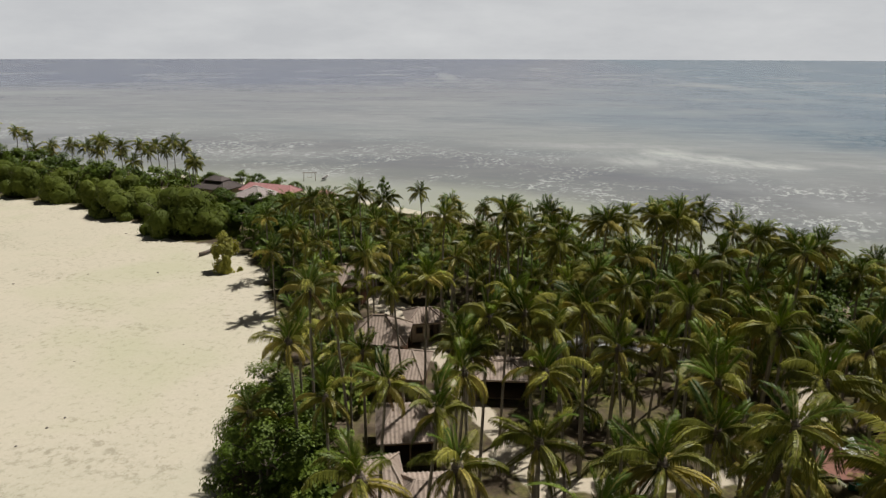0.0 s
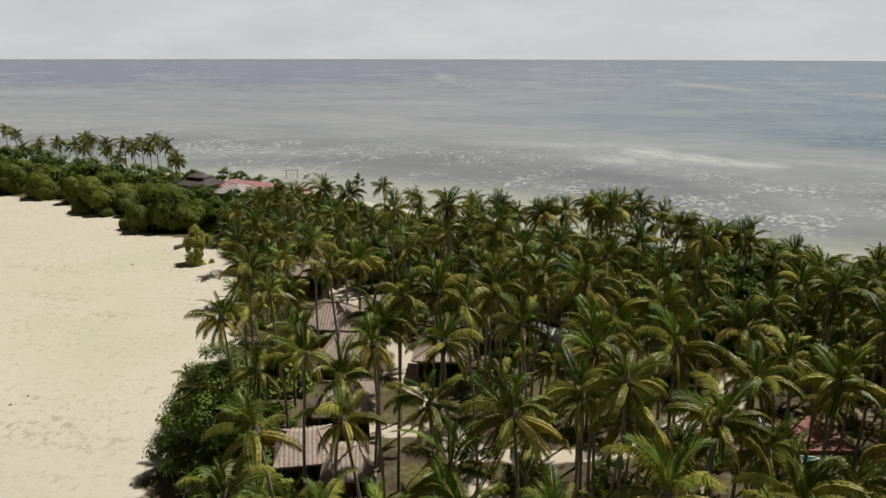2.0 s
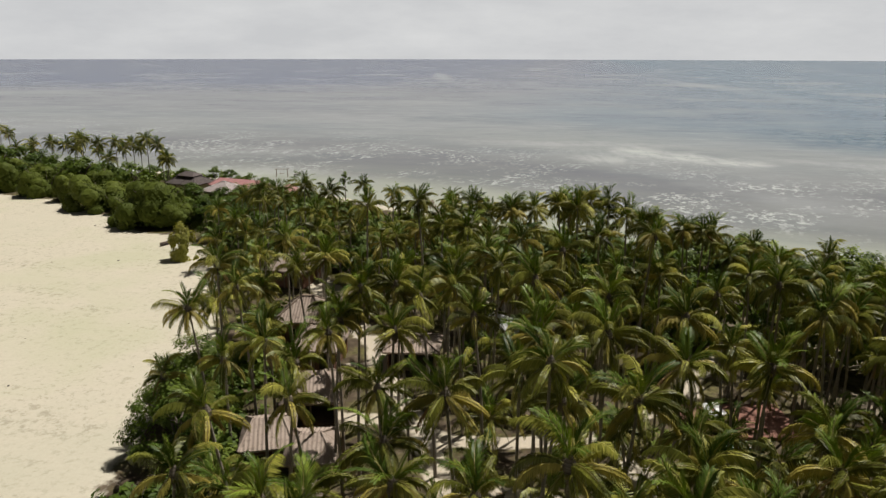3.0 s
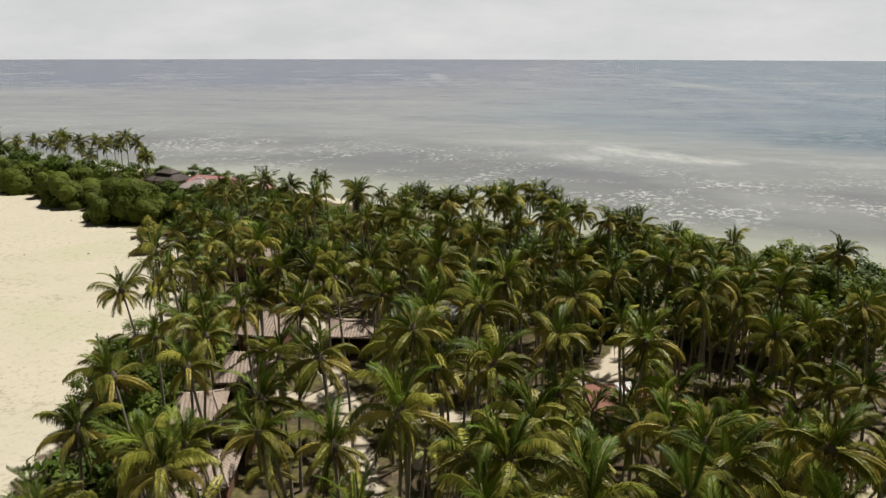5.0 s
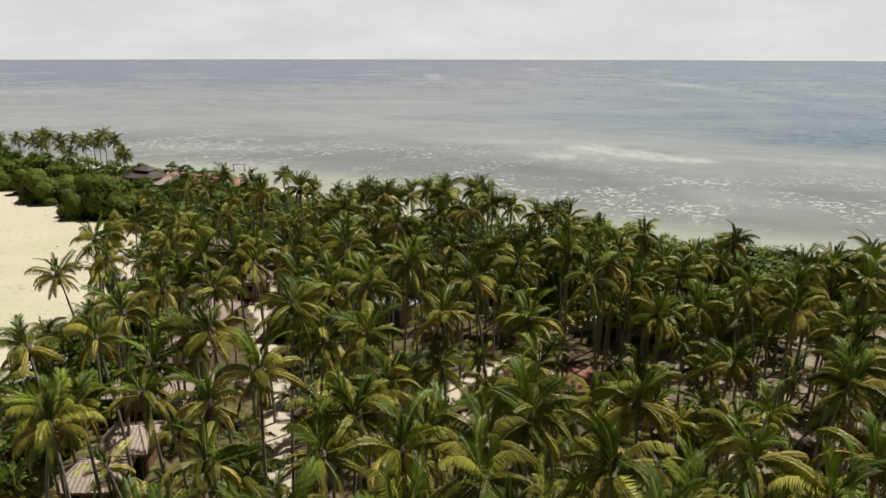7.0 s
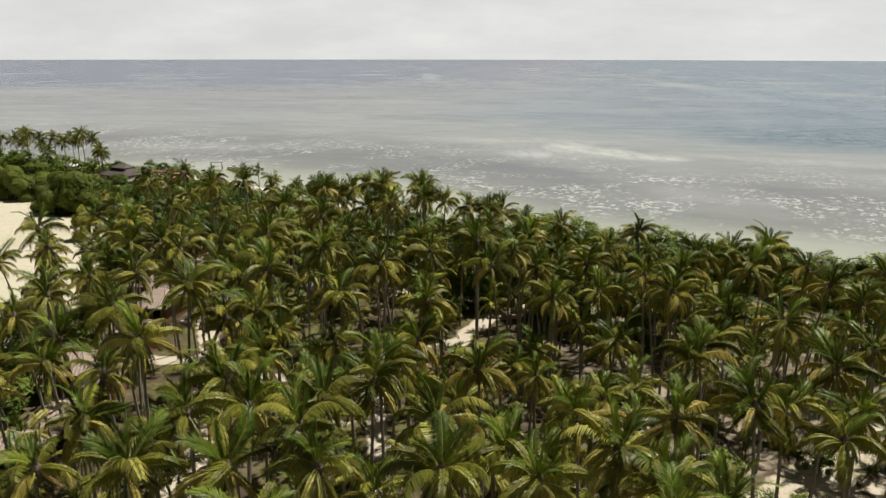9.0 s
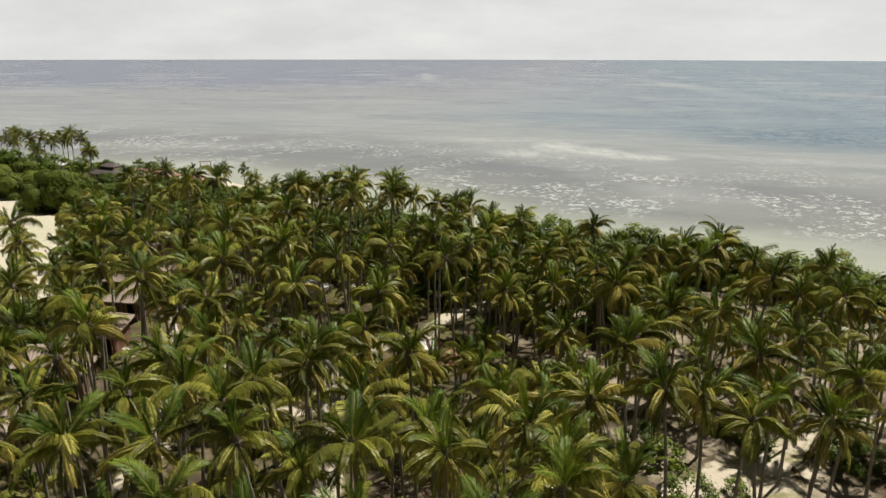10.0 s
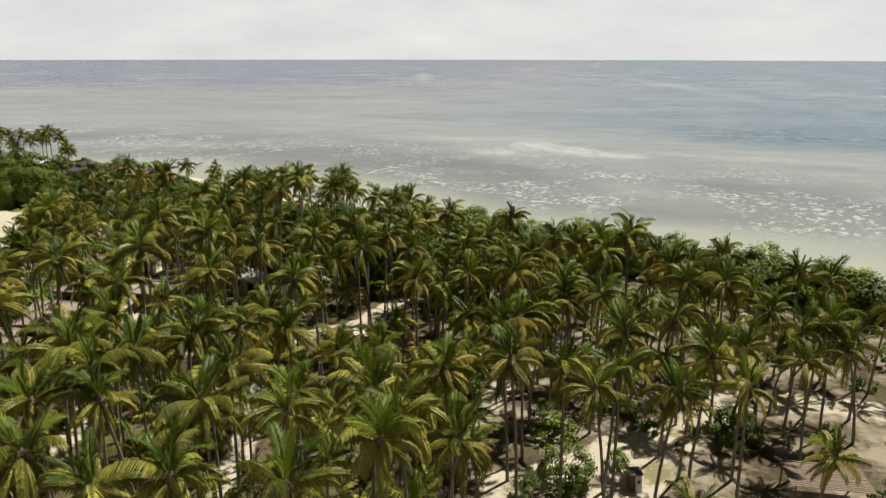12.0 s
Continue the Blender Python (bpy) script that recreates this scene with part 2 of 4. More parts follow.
    l.new(g.outputs["Position"], drag.inputs["Vector"])
    pull = n.new("ShaderNodeVectorMath")
    pull.operation = "MULTIPLY_ADD"
    l.new(drag.outputs["Color"], pull.inputs[0])
    pull.inputs[1].default_value = (18, 26, 0)
    l.new(g.outputs["Position"], pull.inputs[2])
    rag = noise_fac(n, l, 0.22, 8, position(n, l, (1.0, 0.4, 1.0)), 0.72)

    def smear(cx, cy, turn, rx, ry):
        """A pale bar of sand under the water: 1 in its middle, 0 outside."""
        c = n.new("ShaderNodeVectorMath")
        c.operation = "SUBTRACT"
        l.new(pull.outputs[0], c.inputs[0])
        c.inputs[1].default_value = (cx + 9, cy + 13, -0.45)
        t1 = n.new("ShaderNodeMapping")
        t1.inputs["Rotation"].default_value = (0, 0, radians(turn))
        l.new(c.outputs[0], t1.inputs["Vector"])
        t2 = n.new("ShaderNodeVectorMath")
        t2.operation = "DIVIDE"
        l.new(t1.outputs[0], t2.inputs[0])
        t2.inputs[1].default_value = (rx, ry, 1000)
        ln = n.new("ShaderNodeVectorMath")
        ln.operation = "LENGTH"
        l.new(t2.outputs[0], ln.inputs[0])
        return math_node(n, l, "MULTIPLY", maprange(n, l, ln.outputs["Value"], 1.0, 0.25), maprange(n, l, rag, 0.38, 0.54, 0.35, 1.0))

    for cx, cy, turn, rx, ry, amount in ((80, 240, 0, 13, 20, 0.9), (93, 224, 0, 12, 16, 0.9), (104, 213, 30, 12, 13, 0.85), (63, 221, -20, 13, 14, 0.55), (72, 232, 0, 30, 22, 0.35), (4, 1120, -2, 20, 300, 0.4), (60, 262, 6, 60, 14, 0.35),
                                         (300, 760, 3, 26, 520, 0.22), (150, 205, 25, 55, 10, 0.35), (-45, 196, 10, 30, 12, 0.35), (-60, 240, 0, 60, 20, 0.25)):
        col = mix(n, l, math_node(n, l, "MULTIPLY", smear(cx, cy, turn, rx, ry), amount), col, (0.55, 0.57, 0.545))
    deep = smear(192, 278, 4, 62, 58)
    col = mix(n, l, math_node(n, l, "MULTIPLY", deep, 0.85), col, (0.085, 0.155, 0.215))
    # wind ripples in the base colour: dark streaks
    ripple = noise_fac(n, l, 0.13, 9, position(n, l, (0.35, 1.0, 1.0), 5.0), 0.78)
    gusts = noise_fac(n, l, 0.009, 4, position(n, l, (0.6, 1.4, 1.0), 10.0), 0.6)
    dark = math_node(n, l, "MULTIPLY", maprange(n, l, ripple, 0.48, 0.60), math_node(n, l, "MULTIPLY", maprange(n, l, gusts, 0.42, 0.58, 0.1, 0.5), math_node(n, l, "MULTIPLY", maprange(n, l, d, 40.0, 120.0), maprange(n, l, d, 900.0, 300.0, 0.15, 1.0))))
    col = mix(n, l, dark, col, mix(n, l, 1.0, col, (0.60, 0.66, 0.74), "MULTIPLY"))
    # glints painted as pale colour on the ripples, not reflected by the water
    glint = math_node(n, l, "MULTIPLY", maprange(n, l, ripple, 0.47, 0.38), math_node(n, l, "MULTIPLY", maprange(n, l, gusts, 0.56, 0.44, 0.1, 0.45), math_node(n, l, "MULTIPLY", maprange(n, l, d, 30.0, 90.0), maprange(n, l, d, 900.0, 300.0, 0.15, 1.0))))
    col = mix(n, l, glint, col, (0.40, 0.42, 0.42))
    # small broken foam and bright sand showing in patches on the flats
    clump = noise_fac(n, l, 0.040, 5, position(n, l, (0.8, 0.6, 1.0), 30.0), 0.65)
    fleck = noise_fac(n, l, 0.85, 6, position(n, l, (0.85, 0.6, 1.0), 35.0), 0.66)
    zone = math_node(n, l, "MULTIPLY", maprange(n, l, d, 8.0, 18.0), maprange(n, l, d, 100.0, 50.0))
    foam = math_node(n, l, "MULTIPLY", math_node(n, l, "MULTIPLY", maprange(n, l, clump, 0.46, 0.56), maprange(n, l, fleck, 0.535, 0.57)), zone)
    col = mix(n, l, math_node(n, l, "MULTIPLY", foam, 0.8), col, (0.58, 0.61, 0.58))
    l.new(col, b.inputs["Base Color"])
    wav = n.new("ShaderNodeTexNoise")
    wav.inputs["Scale"].default_value, wav.inputs["Detail"].default_value = 0.5, 5.0
    l.new(position(n, l, (0.5, 1.3, 1.0)), wav.inputs["Vector"])
    bump(n, l, b, wav.outputs["Fac"], 0.15, 0.35)
    return m


GROUND, SEA = ground_material(), sea_material()


def roof_material(name, c1, c2, rib=True, rough=0.85):
    m, n, l, b = material(name, rough, 0.2)
    co = n.new("ShaderNodeTexCoord")
    patch = noise_fac(n, l, 0.7, 6, co.outputs["Object"], 0.65)
    col = mix(n, l, patch, c1, c2)
    streak = n.new("ShaderNodeTexNoise")
    streak.inputs["Scale"].default_value, streak.inputs["Detail"].default_value = 3.0, 7.0
    l.new(co.outputs["Object"], streak.inputs["Vector"])
    col = mix(n, l, maprange(n, l, streak.outputs["Fac"], 0.5, 0.72, 0.0, 0.55), col, (c1[0] * 0.5, c1[1] * 0.5, c1[2] * 0.5))
    l.new(col, b.inputs["Base Color"])
    bump(n, l, b, streak.outputs["Fac"], 0.6, 0.06)
    return m


THATCH = roof_material("weathered_thatch", (0.265, 0.205, 0.168), (0.46, 0.378, 0.315), rough=0.95)
DARK_ROOF = roof_material("dark_shingle", (0.085, 0.07, 0.065), (0.15, 0.125, 0.12))
RED_ROOF = roof_material("red_sheet_roof", (0.38, 0.17, 0.165), (0.50, 0.27, 0.26), rough=0.6)
GREY_ROOF = roof_material("grey_pink_sheet_roof", (0.36, 0.30, 0.29), (0.46, 0.40, 0.385), rough=0.6)
SALMON_ROOF = roof_material("salmon_roof", (0.46, 0.25, 0.21), (0.56, 0.34, 0.29))
PALE_ROOF = roof_material("pale_sheet_roof", (0.46, 0.45, 0.46), (0.62, 0.61, 0.62), rough=0.5)
WALL_BROWN = roof_material("brown_wall", (0.14, 0.075, 0.05), (0.24, 0.13, 0.09))
WALL_PALE = roof_material("pale_wall", (0.46, 0.40, 0.31), (0.58, 0.52, 0.42))
TERRACOTTA = roof_material("terracotta_floor", (0.19, 0.092, 0.068), (0.28, 0.142, 0.108))
WHITE = roof_material("white_paint", (0.68, 0.68, 0.66), (0.78, 0.78, 0.76), rough=0.6)
WOOD = roof_material("weathered_wood", (0.16, 0.12, 0.09), (0.27, 0.21, 0.16))
# near-black paint in place of the shade inside windows and the booth
DARK = roof_material("shade_black", (0.02, 0.018, 0.016), (0.04, 0.034, 0.03))
BAMBOO = roof_material("bleached_bamboo", (0.17, 0.122, 0.090), (0.27, 0.205, 0.155))
TEAL = roof_material("teal_paint", (0.02, 0.13, 0.10), (0.035, 0.19, 0.15))


# ---- helpers of the build ----
rng = random.Random(11)


def mesh_from(name, verts, faces, *mats, index=None, smooth=False):
    me = bpy.data.meshes.new(name)
    me.from_pydata([tuple(v) for v in verts], [], faces)
    for m in mats:
        me.materials.append(m)
    if index is not None:
        me.polygons.foreach_set("material_index", index)
    if smooth:
        me.polygons.foreach_set("use_smooth", [True] * len(me.polygons))
    me.update()
    return me


def part(name, me, parent, m=None, label=""):
    ob = new(name, me)
    ob.parent = parent
    if m is not None:
        ob.matrix_basis = m
    return tagged(ob, label)


def box_mesh(name, sx, sy, sz, mat, bevel=0.02):
    """A box standing on z = 0, bevelled."""
    bm = bmesh.new()
    bmesh.ops.create_cube(bm, size=1.0, matrix=Matrix.Translation((0, 0, sz / 2)) @ Matrix.Diagonal((sx, sy, sz, 1)))
    if bevel:
        bmesh.ops.bevel(bm, geom=bm.edges[:], offset=bevel, segments=1, affect="EDGES")
    me = bpy.data.meshes.new(name)
    bm.to_mesh(me)
    bm.free()
    me.materials.append(mat)
    return me


def tube(pts, radii, sides, verts, faces):
    """A tapered tube along pts, added to verts and faces."""
    start = len(verts)
    for i, p in enumerate(pts):
        nxt, prv = pts[min(i + 1, len(pts) - 1)], pts[max(i - 1, 0)]
        ax = (Vector(nxt) - Vector(prv)).normalized()
        s = ax.orthogonal().normalized() if abs(ax.z) < 0.9 else Vector((1, 0, 0)).cross(ax).normalized()
        t = ax.cross(s)
        for k in range(sides):
            an = 2 * math.pi * k / sides
            verts.append(Vector(p) + (s * math.cos(an) + t * math.sin(an)) * radii[i])
    for i in range(len(pts) - 1):
        for k in range(sides):
            b0, b1 = start + i * sides, start + (i + 1) * sides
            faces.append((b0 + k, b0 + (k + 1) % sides, b1 + (k + 1) % sides, b1 + k))


# ---- the ground: one sheet with the grove, the paths and the beach ----
BEACH_EDGE = [(-12, -60), (-14, 10), (-17.5, 40), (-18, 50), (-17.5, 65), (-20, 78), (-24, 90), (-28, 103), (-38, 118), (-50, 122), (-60, 135), (-71, 141), (-84, 152), (-106, 161), (-220, 190)]
SEA_EDGE = [(-220, 240), (-78, 192), (-28, 162), (-9, 146), (20, 124), (45, 108), (62, 102), (78, 91), (91, 80), (107, 69), (125, 49), (150, 12), (171, -60)]
PALM_EDGE = [(-27, 114), (-12, 99), (5, 91), (18, 85), (29, 84), (36, 78), (42, 70), (48, 63), (57, 58), (67, 54), (78, 47), (90, 39), (106, 23), (130, -20), (150, -60)]
GROVE = BEACH_EDGE + SEA_EDGE
PALM_LAND = BEACH_EDGE[:8] + PALM_EDGE
PATHS = [([(-2, 80), (-0.9, 73), (1.6, 68), (2.6, 62), (4.9, 56), (6.5, 52), (7.9, 48), (9, 43), (10.2, 38), (11.6, 33), (12, 26), (12.5, 16)], 1.3),
         ([(-1.0, 51.6), (3.3, 51.2), (6.6, 50.4), (10, 47.6), (14, 47.4), (18, 47.4), (25, 48.8)], 1.1), ([(25.3, 49), (25.6, 44.5), (26, 41), (27.5, 33), (28, 27), (27, 18)], 1.2),
         ([(-1.2, 62.9), (3.5, 63.3)], 0.6), ([(26, 50), (31, 54.5), (34.5, 56.5), (36.5, 60.5), (39, 65), (42.5, 66), (44.5, 70.5)], 1.3), ([(14, 40), (17, 39), (23, 38)], 1.0),
         ([(50, 22.5), (52.4, 23), (57, 25.5), (62, 29), (65.4, 31), (71, 34)], 1.9), ([(57, 14), (59, 20), (64, 27), (70.7, 33), (75, 37), (84, 36), (92, 33)], 2.3),
         ([(46, 30), (49, 33), (52, 40)], 1.2), ([(-12, 97), (-9, 90), (-4, 84), (-2, 79)], 2.2), ([(16, 84), (24, 76), (30, 72)], 1.4), ([(-99.4, 197.1), (-90.6, 190.5), (-83.6, 183.4), (-73.0, 170.7), (-66.7, 163.5), (-56.5, 153.5)], 2.2)]


def inside(x, y, poly):
    c = False
    for (x1, y1), (x2, y2) in zip(poly, poly[1:] + poly[:1]):
        if (y1 > y) != (y2 > y) and x < (x2 - x1) * (y - y1) / (y2 - y1) + x1:
            c = not c
    return c


def dist_line(x, y, line):
    best = 1e9
    for (x1, y1), (x2, y2) in zip(line, line[1:]):
        dx, dy = x2 - x1, y2 - y1
        t = max(0.0, min(1.0, ((x - x1) * dx + (y - y1) * dy) / (dx * dx + dy * dy)))
        best = min(best, math.hypot(x - x1 - t * dx, y - y1 - t * dy))
    return best


def dist_line_np(x, y, line):
    best = np.full(x.shape, 1e9)
    for (x1, y1), (x2, y2) in zip(line, line[1:]):
        dx, dy = x2 - x1, y2 - y1
        t = np.clip(((x - x1) * dx + (y - y1) * dy) / (dx * dx + dy * dy), 0, 1)
        best = np.minimum(best, np.hypot(x - x1 - t * dx, y - y1 - t * dy))
    return best


def inside_np(x, y, poly):
    c = np.zeros(x.shape, bool)
    for (x1, y1), (x2, y2) in zip(poly, poly[1:] + poly[:1]):
        if y1 != y2:
            c ^= ((y1 > y) != (y2 > y)) & (x < (x2 - x1) * (y - y1) / (y2 - y1) + x1)
    return c


def build_ground():
    xs = np.concatenate([np.linspace(-900, -140, 20), np.arange(-130, 115, 1.0), np.linspace(120, 260, 18)])
    ys = np.concatenate([np.linspace(-700, -30, 18), np.arange(-20, 130, 1.0), np.arange(132, 260, 3.0)])
    gx, gy = np.meshgrid(xs, ys)
    ins = inside_np(gx, gy, GROVE)
    d_beach, d_sea = dist_line_np(gx, gy, BEACH_EDGE), dist_line_np(gx, gy, SEA_EDGE)
    grove = np.where(ins, np.clip(0.5 + np.minimum(d_beach, d_sea) / 5.0, 0, 1), np.clip(0.5 - np.minimum(d_beach, d_sea) / 5.0, 0, 1))
    path = np.zeros(gx.shape)
    for line, w in PATHS:
        path = np.maximum(path, np.clip(1.0 - (dist_line_np(gx, gy, line) - w * 0.3) / (w * 1.3), 0, 1))
    # the land lies a little above the sea and dips under it beyond the sea's edge
    seaward = (~ins) & (d_sea < d_beach)
    z = np.where(seaward, -0.05 - np.clip(d_sea / 14.0, 0, 1) * 1.2, 0.0)
    z = z + np.where(ins, 0.10 * np.sin(gx * 0.31) * np.sin(gy * 0.27), 0.03 * np.sin(gx * 0.11 + gy * 0.07))
    ny, nx = gx.shape
    verts = np.stack([gx.ravel(), gy.ravel(), z.ravel()], 1)
    i = (np.arange(ny - 1)[:, None] * nx + np.arange(nx - 1)[None]).ravel()
    faces = np.stack([i, i + 1, i + nx + 1, i + nx], 1)
    me = bpy.data.meshes.new("ground")
    me.from_pydata(verts.tolist(), [], faces.tolist())
    for nm, val in (("grove", grove), ("path", path)):
        at = me.attributes.new(nm, "FLOAT", "POINT")
        at.data.foreach_set("value", val.ravel().astype(np.float32))
    me.polygons.foreach_set("use_smooth", [True] * len(me.polygons))
    me.materials.append(GROUND)
    me.update()
    return tagged(new("ground", me), "pale sand beach and littered soil of a palm grove", "ground", kind="structure")


build_ground()


def build_sea():
    verts, faces, rad = [(0, 0, 0)], [], [60, 150, 300, 600, 1200, 2400, 4900]
    for r in rad:
        for k in range(96):
            an = 2 * math.pi * k / 96
            verts.append((r * math.cos(an), r * math.sin(an), 0))
    for k in range(96):
        faces.append((0, 1 + k, 1 + (k + 1) % 96))
        for j in range(len(rad) - 1):
            a0, a1 = 1 + j * 96, 1 + (j + 1) * 96
            faces.append((a0 + k, a1 + k, a1 + (k + 1) % 96, a0 + (k + 1) % 96))
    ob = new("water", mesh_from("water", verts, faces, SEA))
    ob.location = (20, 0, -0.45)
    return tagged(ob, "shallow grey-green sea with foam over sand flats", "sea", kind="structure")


build_sea()


# ---- coconut palms ----
def frond_mesh(name, length, rise, droop, mats, seed, leaflets=40, width=0.07, hang=0.55, fold=0.0, steps=9):
    """A feather leaf: a midrib that rises, arches over and hangs, with narrow leaflets on both sides."""
    r = random.Random(seed)
    pts, an, p = [], math.radians(rise), Vector((0, 0, 0))
    side = r.uniform(-0.25, 0.25)
    for i in range(steps + 1):
        pts.append(p.copy())
        q = (i + 0.5) / steps
        bend = an - math.radians(droop) * q ** 1.45
        p = p + Vector((math.cos(bend), side * 0.35 * q, math.sin(bend))) * (length / steps)
    verts, faces = [], []
    tube(pts, [0.034 * (1 - 0.85 * i / steps) + 0.006 for i in range(steps + 1)], 3, verts, faces)
    n_rib = len(faces)
    for k in range(leaflets):
        q = 0.14 + 0.85 * k / (leaflets - 1)
        i = min(int(q * steps), steps - 1)
        f = q * steps - i
        base = pts[i].lerp(pts[i + 1], f)
        ax = (pts[i + 1] - pts[i]).normalized()
        across = Vector((0, 1, 0))
        up = ax.cross(across).normalized() * -1
        if up.z < 0 and ax.z < 0.95:
            up = -up
        ll = length * 0.28 * (0.35 + 0.65 * math.sin(math.pi * min(1.0, 0.12 + q * 0.82))) * r.uniform(0.82, 1.14)
        for sgn in (-1, 1):
            out = (across * sgn * (0.85 - 0.45 * fold) + ax * (0.42 + 0.6 * fold) + up * (r.uniform(-0.35, -0.02) * (1 - fold) + 0.5 * fold)).normalized()
            mid = base + out * ll * (0.24 + 0.20 * fold)
            tip = mid + (out * (1 - hang) + Vector((0, 0, -1)) * (hang + r.uniform(-0.1, 0.12)) + ax * 0.14).normalized() * ll * (0.78 - 0.16 * fold)
            w = ax * width * r.uniform(0.85, 1.25)
            s = len(verts)
            verts += [base, mid + w, mid - w, tip]
            faces += [(s, s + 1, s + 2), (s + 2, s + 1, s + 3)]
    me = mesh_from(name, verts, faces, mats[0], MIDRIB, index=[1] * n_rib + [0] * (len(faces) - n_rib))
    return tinted(me, [r.random()] * len(faces))


def tinted(me, tones):
    """Each leaf's own place between dark and light, kept with its faces."""
    me.attributes.new("tone", "FLOAT", "FACE").data.foreach_set("value", tones)
    return me


FRONDS, FAR_FRONDS = {}, {}
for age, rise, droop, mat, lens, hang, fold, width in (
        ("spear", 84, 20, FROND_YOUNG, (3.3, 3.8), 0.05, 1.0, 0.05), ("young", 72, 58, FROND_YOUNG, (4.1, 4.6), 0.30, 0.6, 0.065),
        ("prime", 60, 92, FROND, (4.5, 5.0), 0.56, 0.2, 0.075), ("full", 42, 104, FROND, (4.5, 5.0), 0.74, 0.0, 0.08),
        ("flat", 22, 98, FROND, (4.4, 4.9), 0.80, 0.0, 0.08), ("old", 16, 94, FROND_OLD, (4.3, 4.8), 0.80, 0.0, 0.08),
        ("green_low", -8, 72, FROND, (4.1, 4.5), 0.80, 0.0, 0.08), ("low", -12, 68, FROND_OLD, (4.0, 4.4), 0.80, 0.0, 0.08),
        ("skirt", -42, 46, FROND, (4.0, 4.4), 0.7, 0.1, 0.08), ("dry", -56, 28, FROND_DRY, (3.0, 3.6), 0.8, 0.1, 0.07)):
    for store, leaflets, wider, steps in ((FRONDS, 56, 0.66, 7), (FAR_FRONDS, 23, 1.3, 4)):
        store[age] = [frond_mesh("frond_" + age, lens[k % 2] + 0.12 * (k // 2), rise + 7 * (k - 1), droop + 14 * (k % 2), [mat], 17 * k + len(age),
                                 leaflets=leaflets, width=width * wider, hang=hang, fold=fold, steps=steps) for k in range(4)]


def trunk_mesh(height, lean, turn, radius, seed):
    """A slim ringed stem, thick at the foot, that curves as it leans."""
    r = random.Random(seed)
    pts, rad, n = [], [], 9
    for i in range(n + 1):
        q = i / n
        off = lean * (0.35 * q + 0.65 * q * q) + r.uniform(-0.04, 0.04)
        pts.append(Vector((off * math.cos(turn) - lean * math.cos(turn), off * math.sin(turn) - lean * math.sin(turn), height * (q - 0.0))))
        rad.append(radius * (1.75 - 1.9 * q if q < 0.12 else 1.5 - 0.55 * q) * (1 if q < 0.95 else 0.9))
    verts, faces = [], []
    tube(pts, rad, 7, verts, faces)
    return mesh_from("palm_trunk", verts, faces, PALM_BARK, smooth=True)


def nut_mesh():
    bm = bmesh.new()
    bmesh.ops.create_icosphere(bm, subdivisions=1, radius=0.14, matrix=Matrix.Diagonal((0.85, 0.85, 1.1, 1)))
    me = bpy.data.meshes.new("coconut")
    bm.to_mesh(me)
    bm.free()
    me.materials.append(COCONUT)
    return me


def heart_mesh():
    """Old leaf bases and fibre that sheathe the top of the stem."""
    verts, faces = [], []
    tube([Vector((0, 0, -0.9)), Vector((0, 0, -0.45)), Vector((0, 0, 0.05)), Vector((0, 0, 0.5))], [0.12, 0.27, 0.30, 0.06], 8, verts, faces)
    return mesh_from("leaf_base", verts, faces, TREE_BARK)


NUT, HEART = nut_mesh(), heart_mesh()


def crown_plan(r, count, yellow):
    """Which leaves a crown carries: (age, azimuth, scale)."""
    out, az = [], r.uniform(0, 360)
    for k in range(count):
        q = k / (count - 1)
        age = "spear" if q < 0.10 else "young" if q < 0.26 else "prime" if q < 0.39 else "full" if q < 0.51 else "flat" if q < 0.65 else "green_low" if q < 0.81 else "skirt"
        if age in ("flat", "green_low") and r.random() < yellow:
            age = "old" if age == "flat" else "low"
        if q > 0.88 and r.random() < 0.25 * yellow:
            age = "dry"
        out.append((age, az, r.uniform(0.80, 1.10)))
        az += 137.5 + r.gauss(0, 18)
    return out


PALM_LABEL = "coconut palm with a slim grey ringed trunk and arching green fronds"


def near_palm(x, y, h, seed, scale=0.66):
    """A palm whose leaves are parts of their own."""
    r = random.Random(seed)
    ob = tagged(new("coconut_palm"), PALM_LABEL, "palm tree", "coconut palms of the grove")
    h -= 0.5
    ob.location = (x, y, 0)
    lean, turn = r.uniform(0.2, 2.0), r.uniform(0, 6.28)
    for px, py, far, way in LEANING:
        if math.hypot(px - x, py - y) < 1.0:
            lean, turn = far, radians(way)
    scale *= r.uniform(0.88, 1.08) * (0.9 if h < 10 and x < 48 else 1.0)
    part("trunk", trunk_mesh(h, lean, turn, 0.092, seed), ob)
    yellow = r.choice((0.4, 0.7, 0.9, 1.0) if x < 12 else (0.15, 0.3, 0.5, 0.8) if x < 40 else (0.6, 0.8, 1.0))
    for age, az, sc in crown_plan(r, r.randint(19, 23) if x < 12 else r.randint(22, 26), yellow):
        m = Matrix.Translation((0, 0, h - 0.1)) @ Matrix.Rotation(radians(az), 4, "Z") @ Matrix.Rotation(radians(r.gauss(0, 8)), 4, "Y") @ Matrix.Rotation(radians(r.gauss(0, 20)), 4, "X") @ Matrix.Diagonal((sc * scale, sc * scale * r.uniform(0.75, 1.05), sc * scale, 1))
        part("frond", r.choice(FRONDS[age]), ob, m)
    part("leaf_base", HEART, ob, Matrix.Translation((0, 0, h - 0.1)))
    if r.random() < 0.6:
        for k in range(4):
            an = k * 1.4 + seed
            part("coconut", NUT, ob, Matrix.Translation((0.36 * math.cos(an), 0.36 * math.sin(an), h - 0.35 - 0.12 * (k % 2))))
    return ob


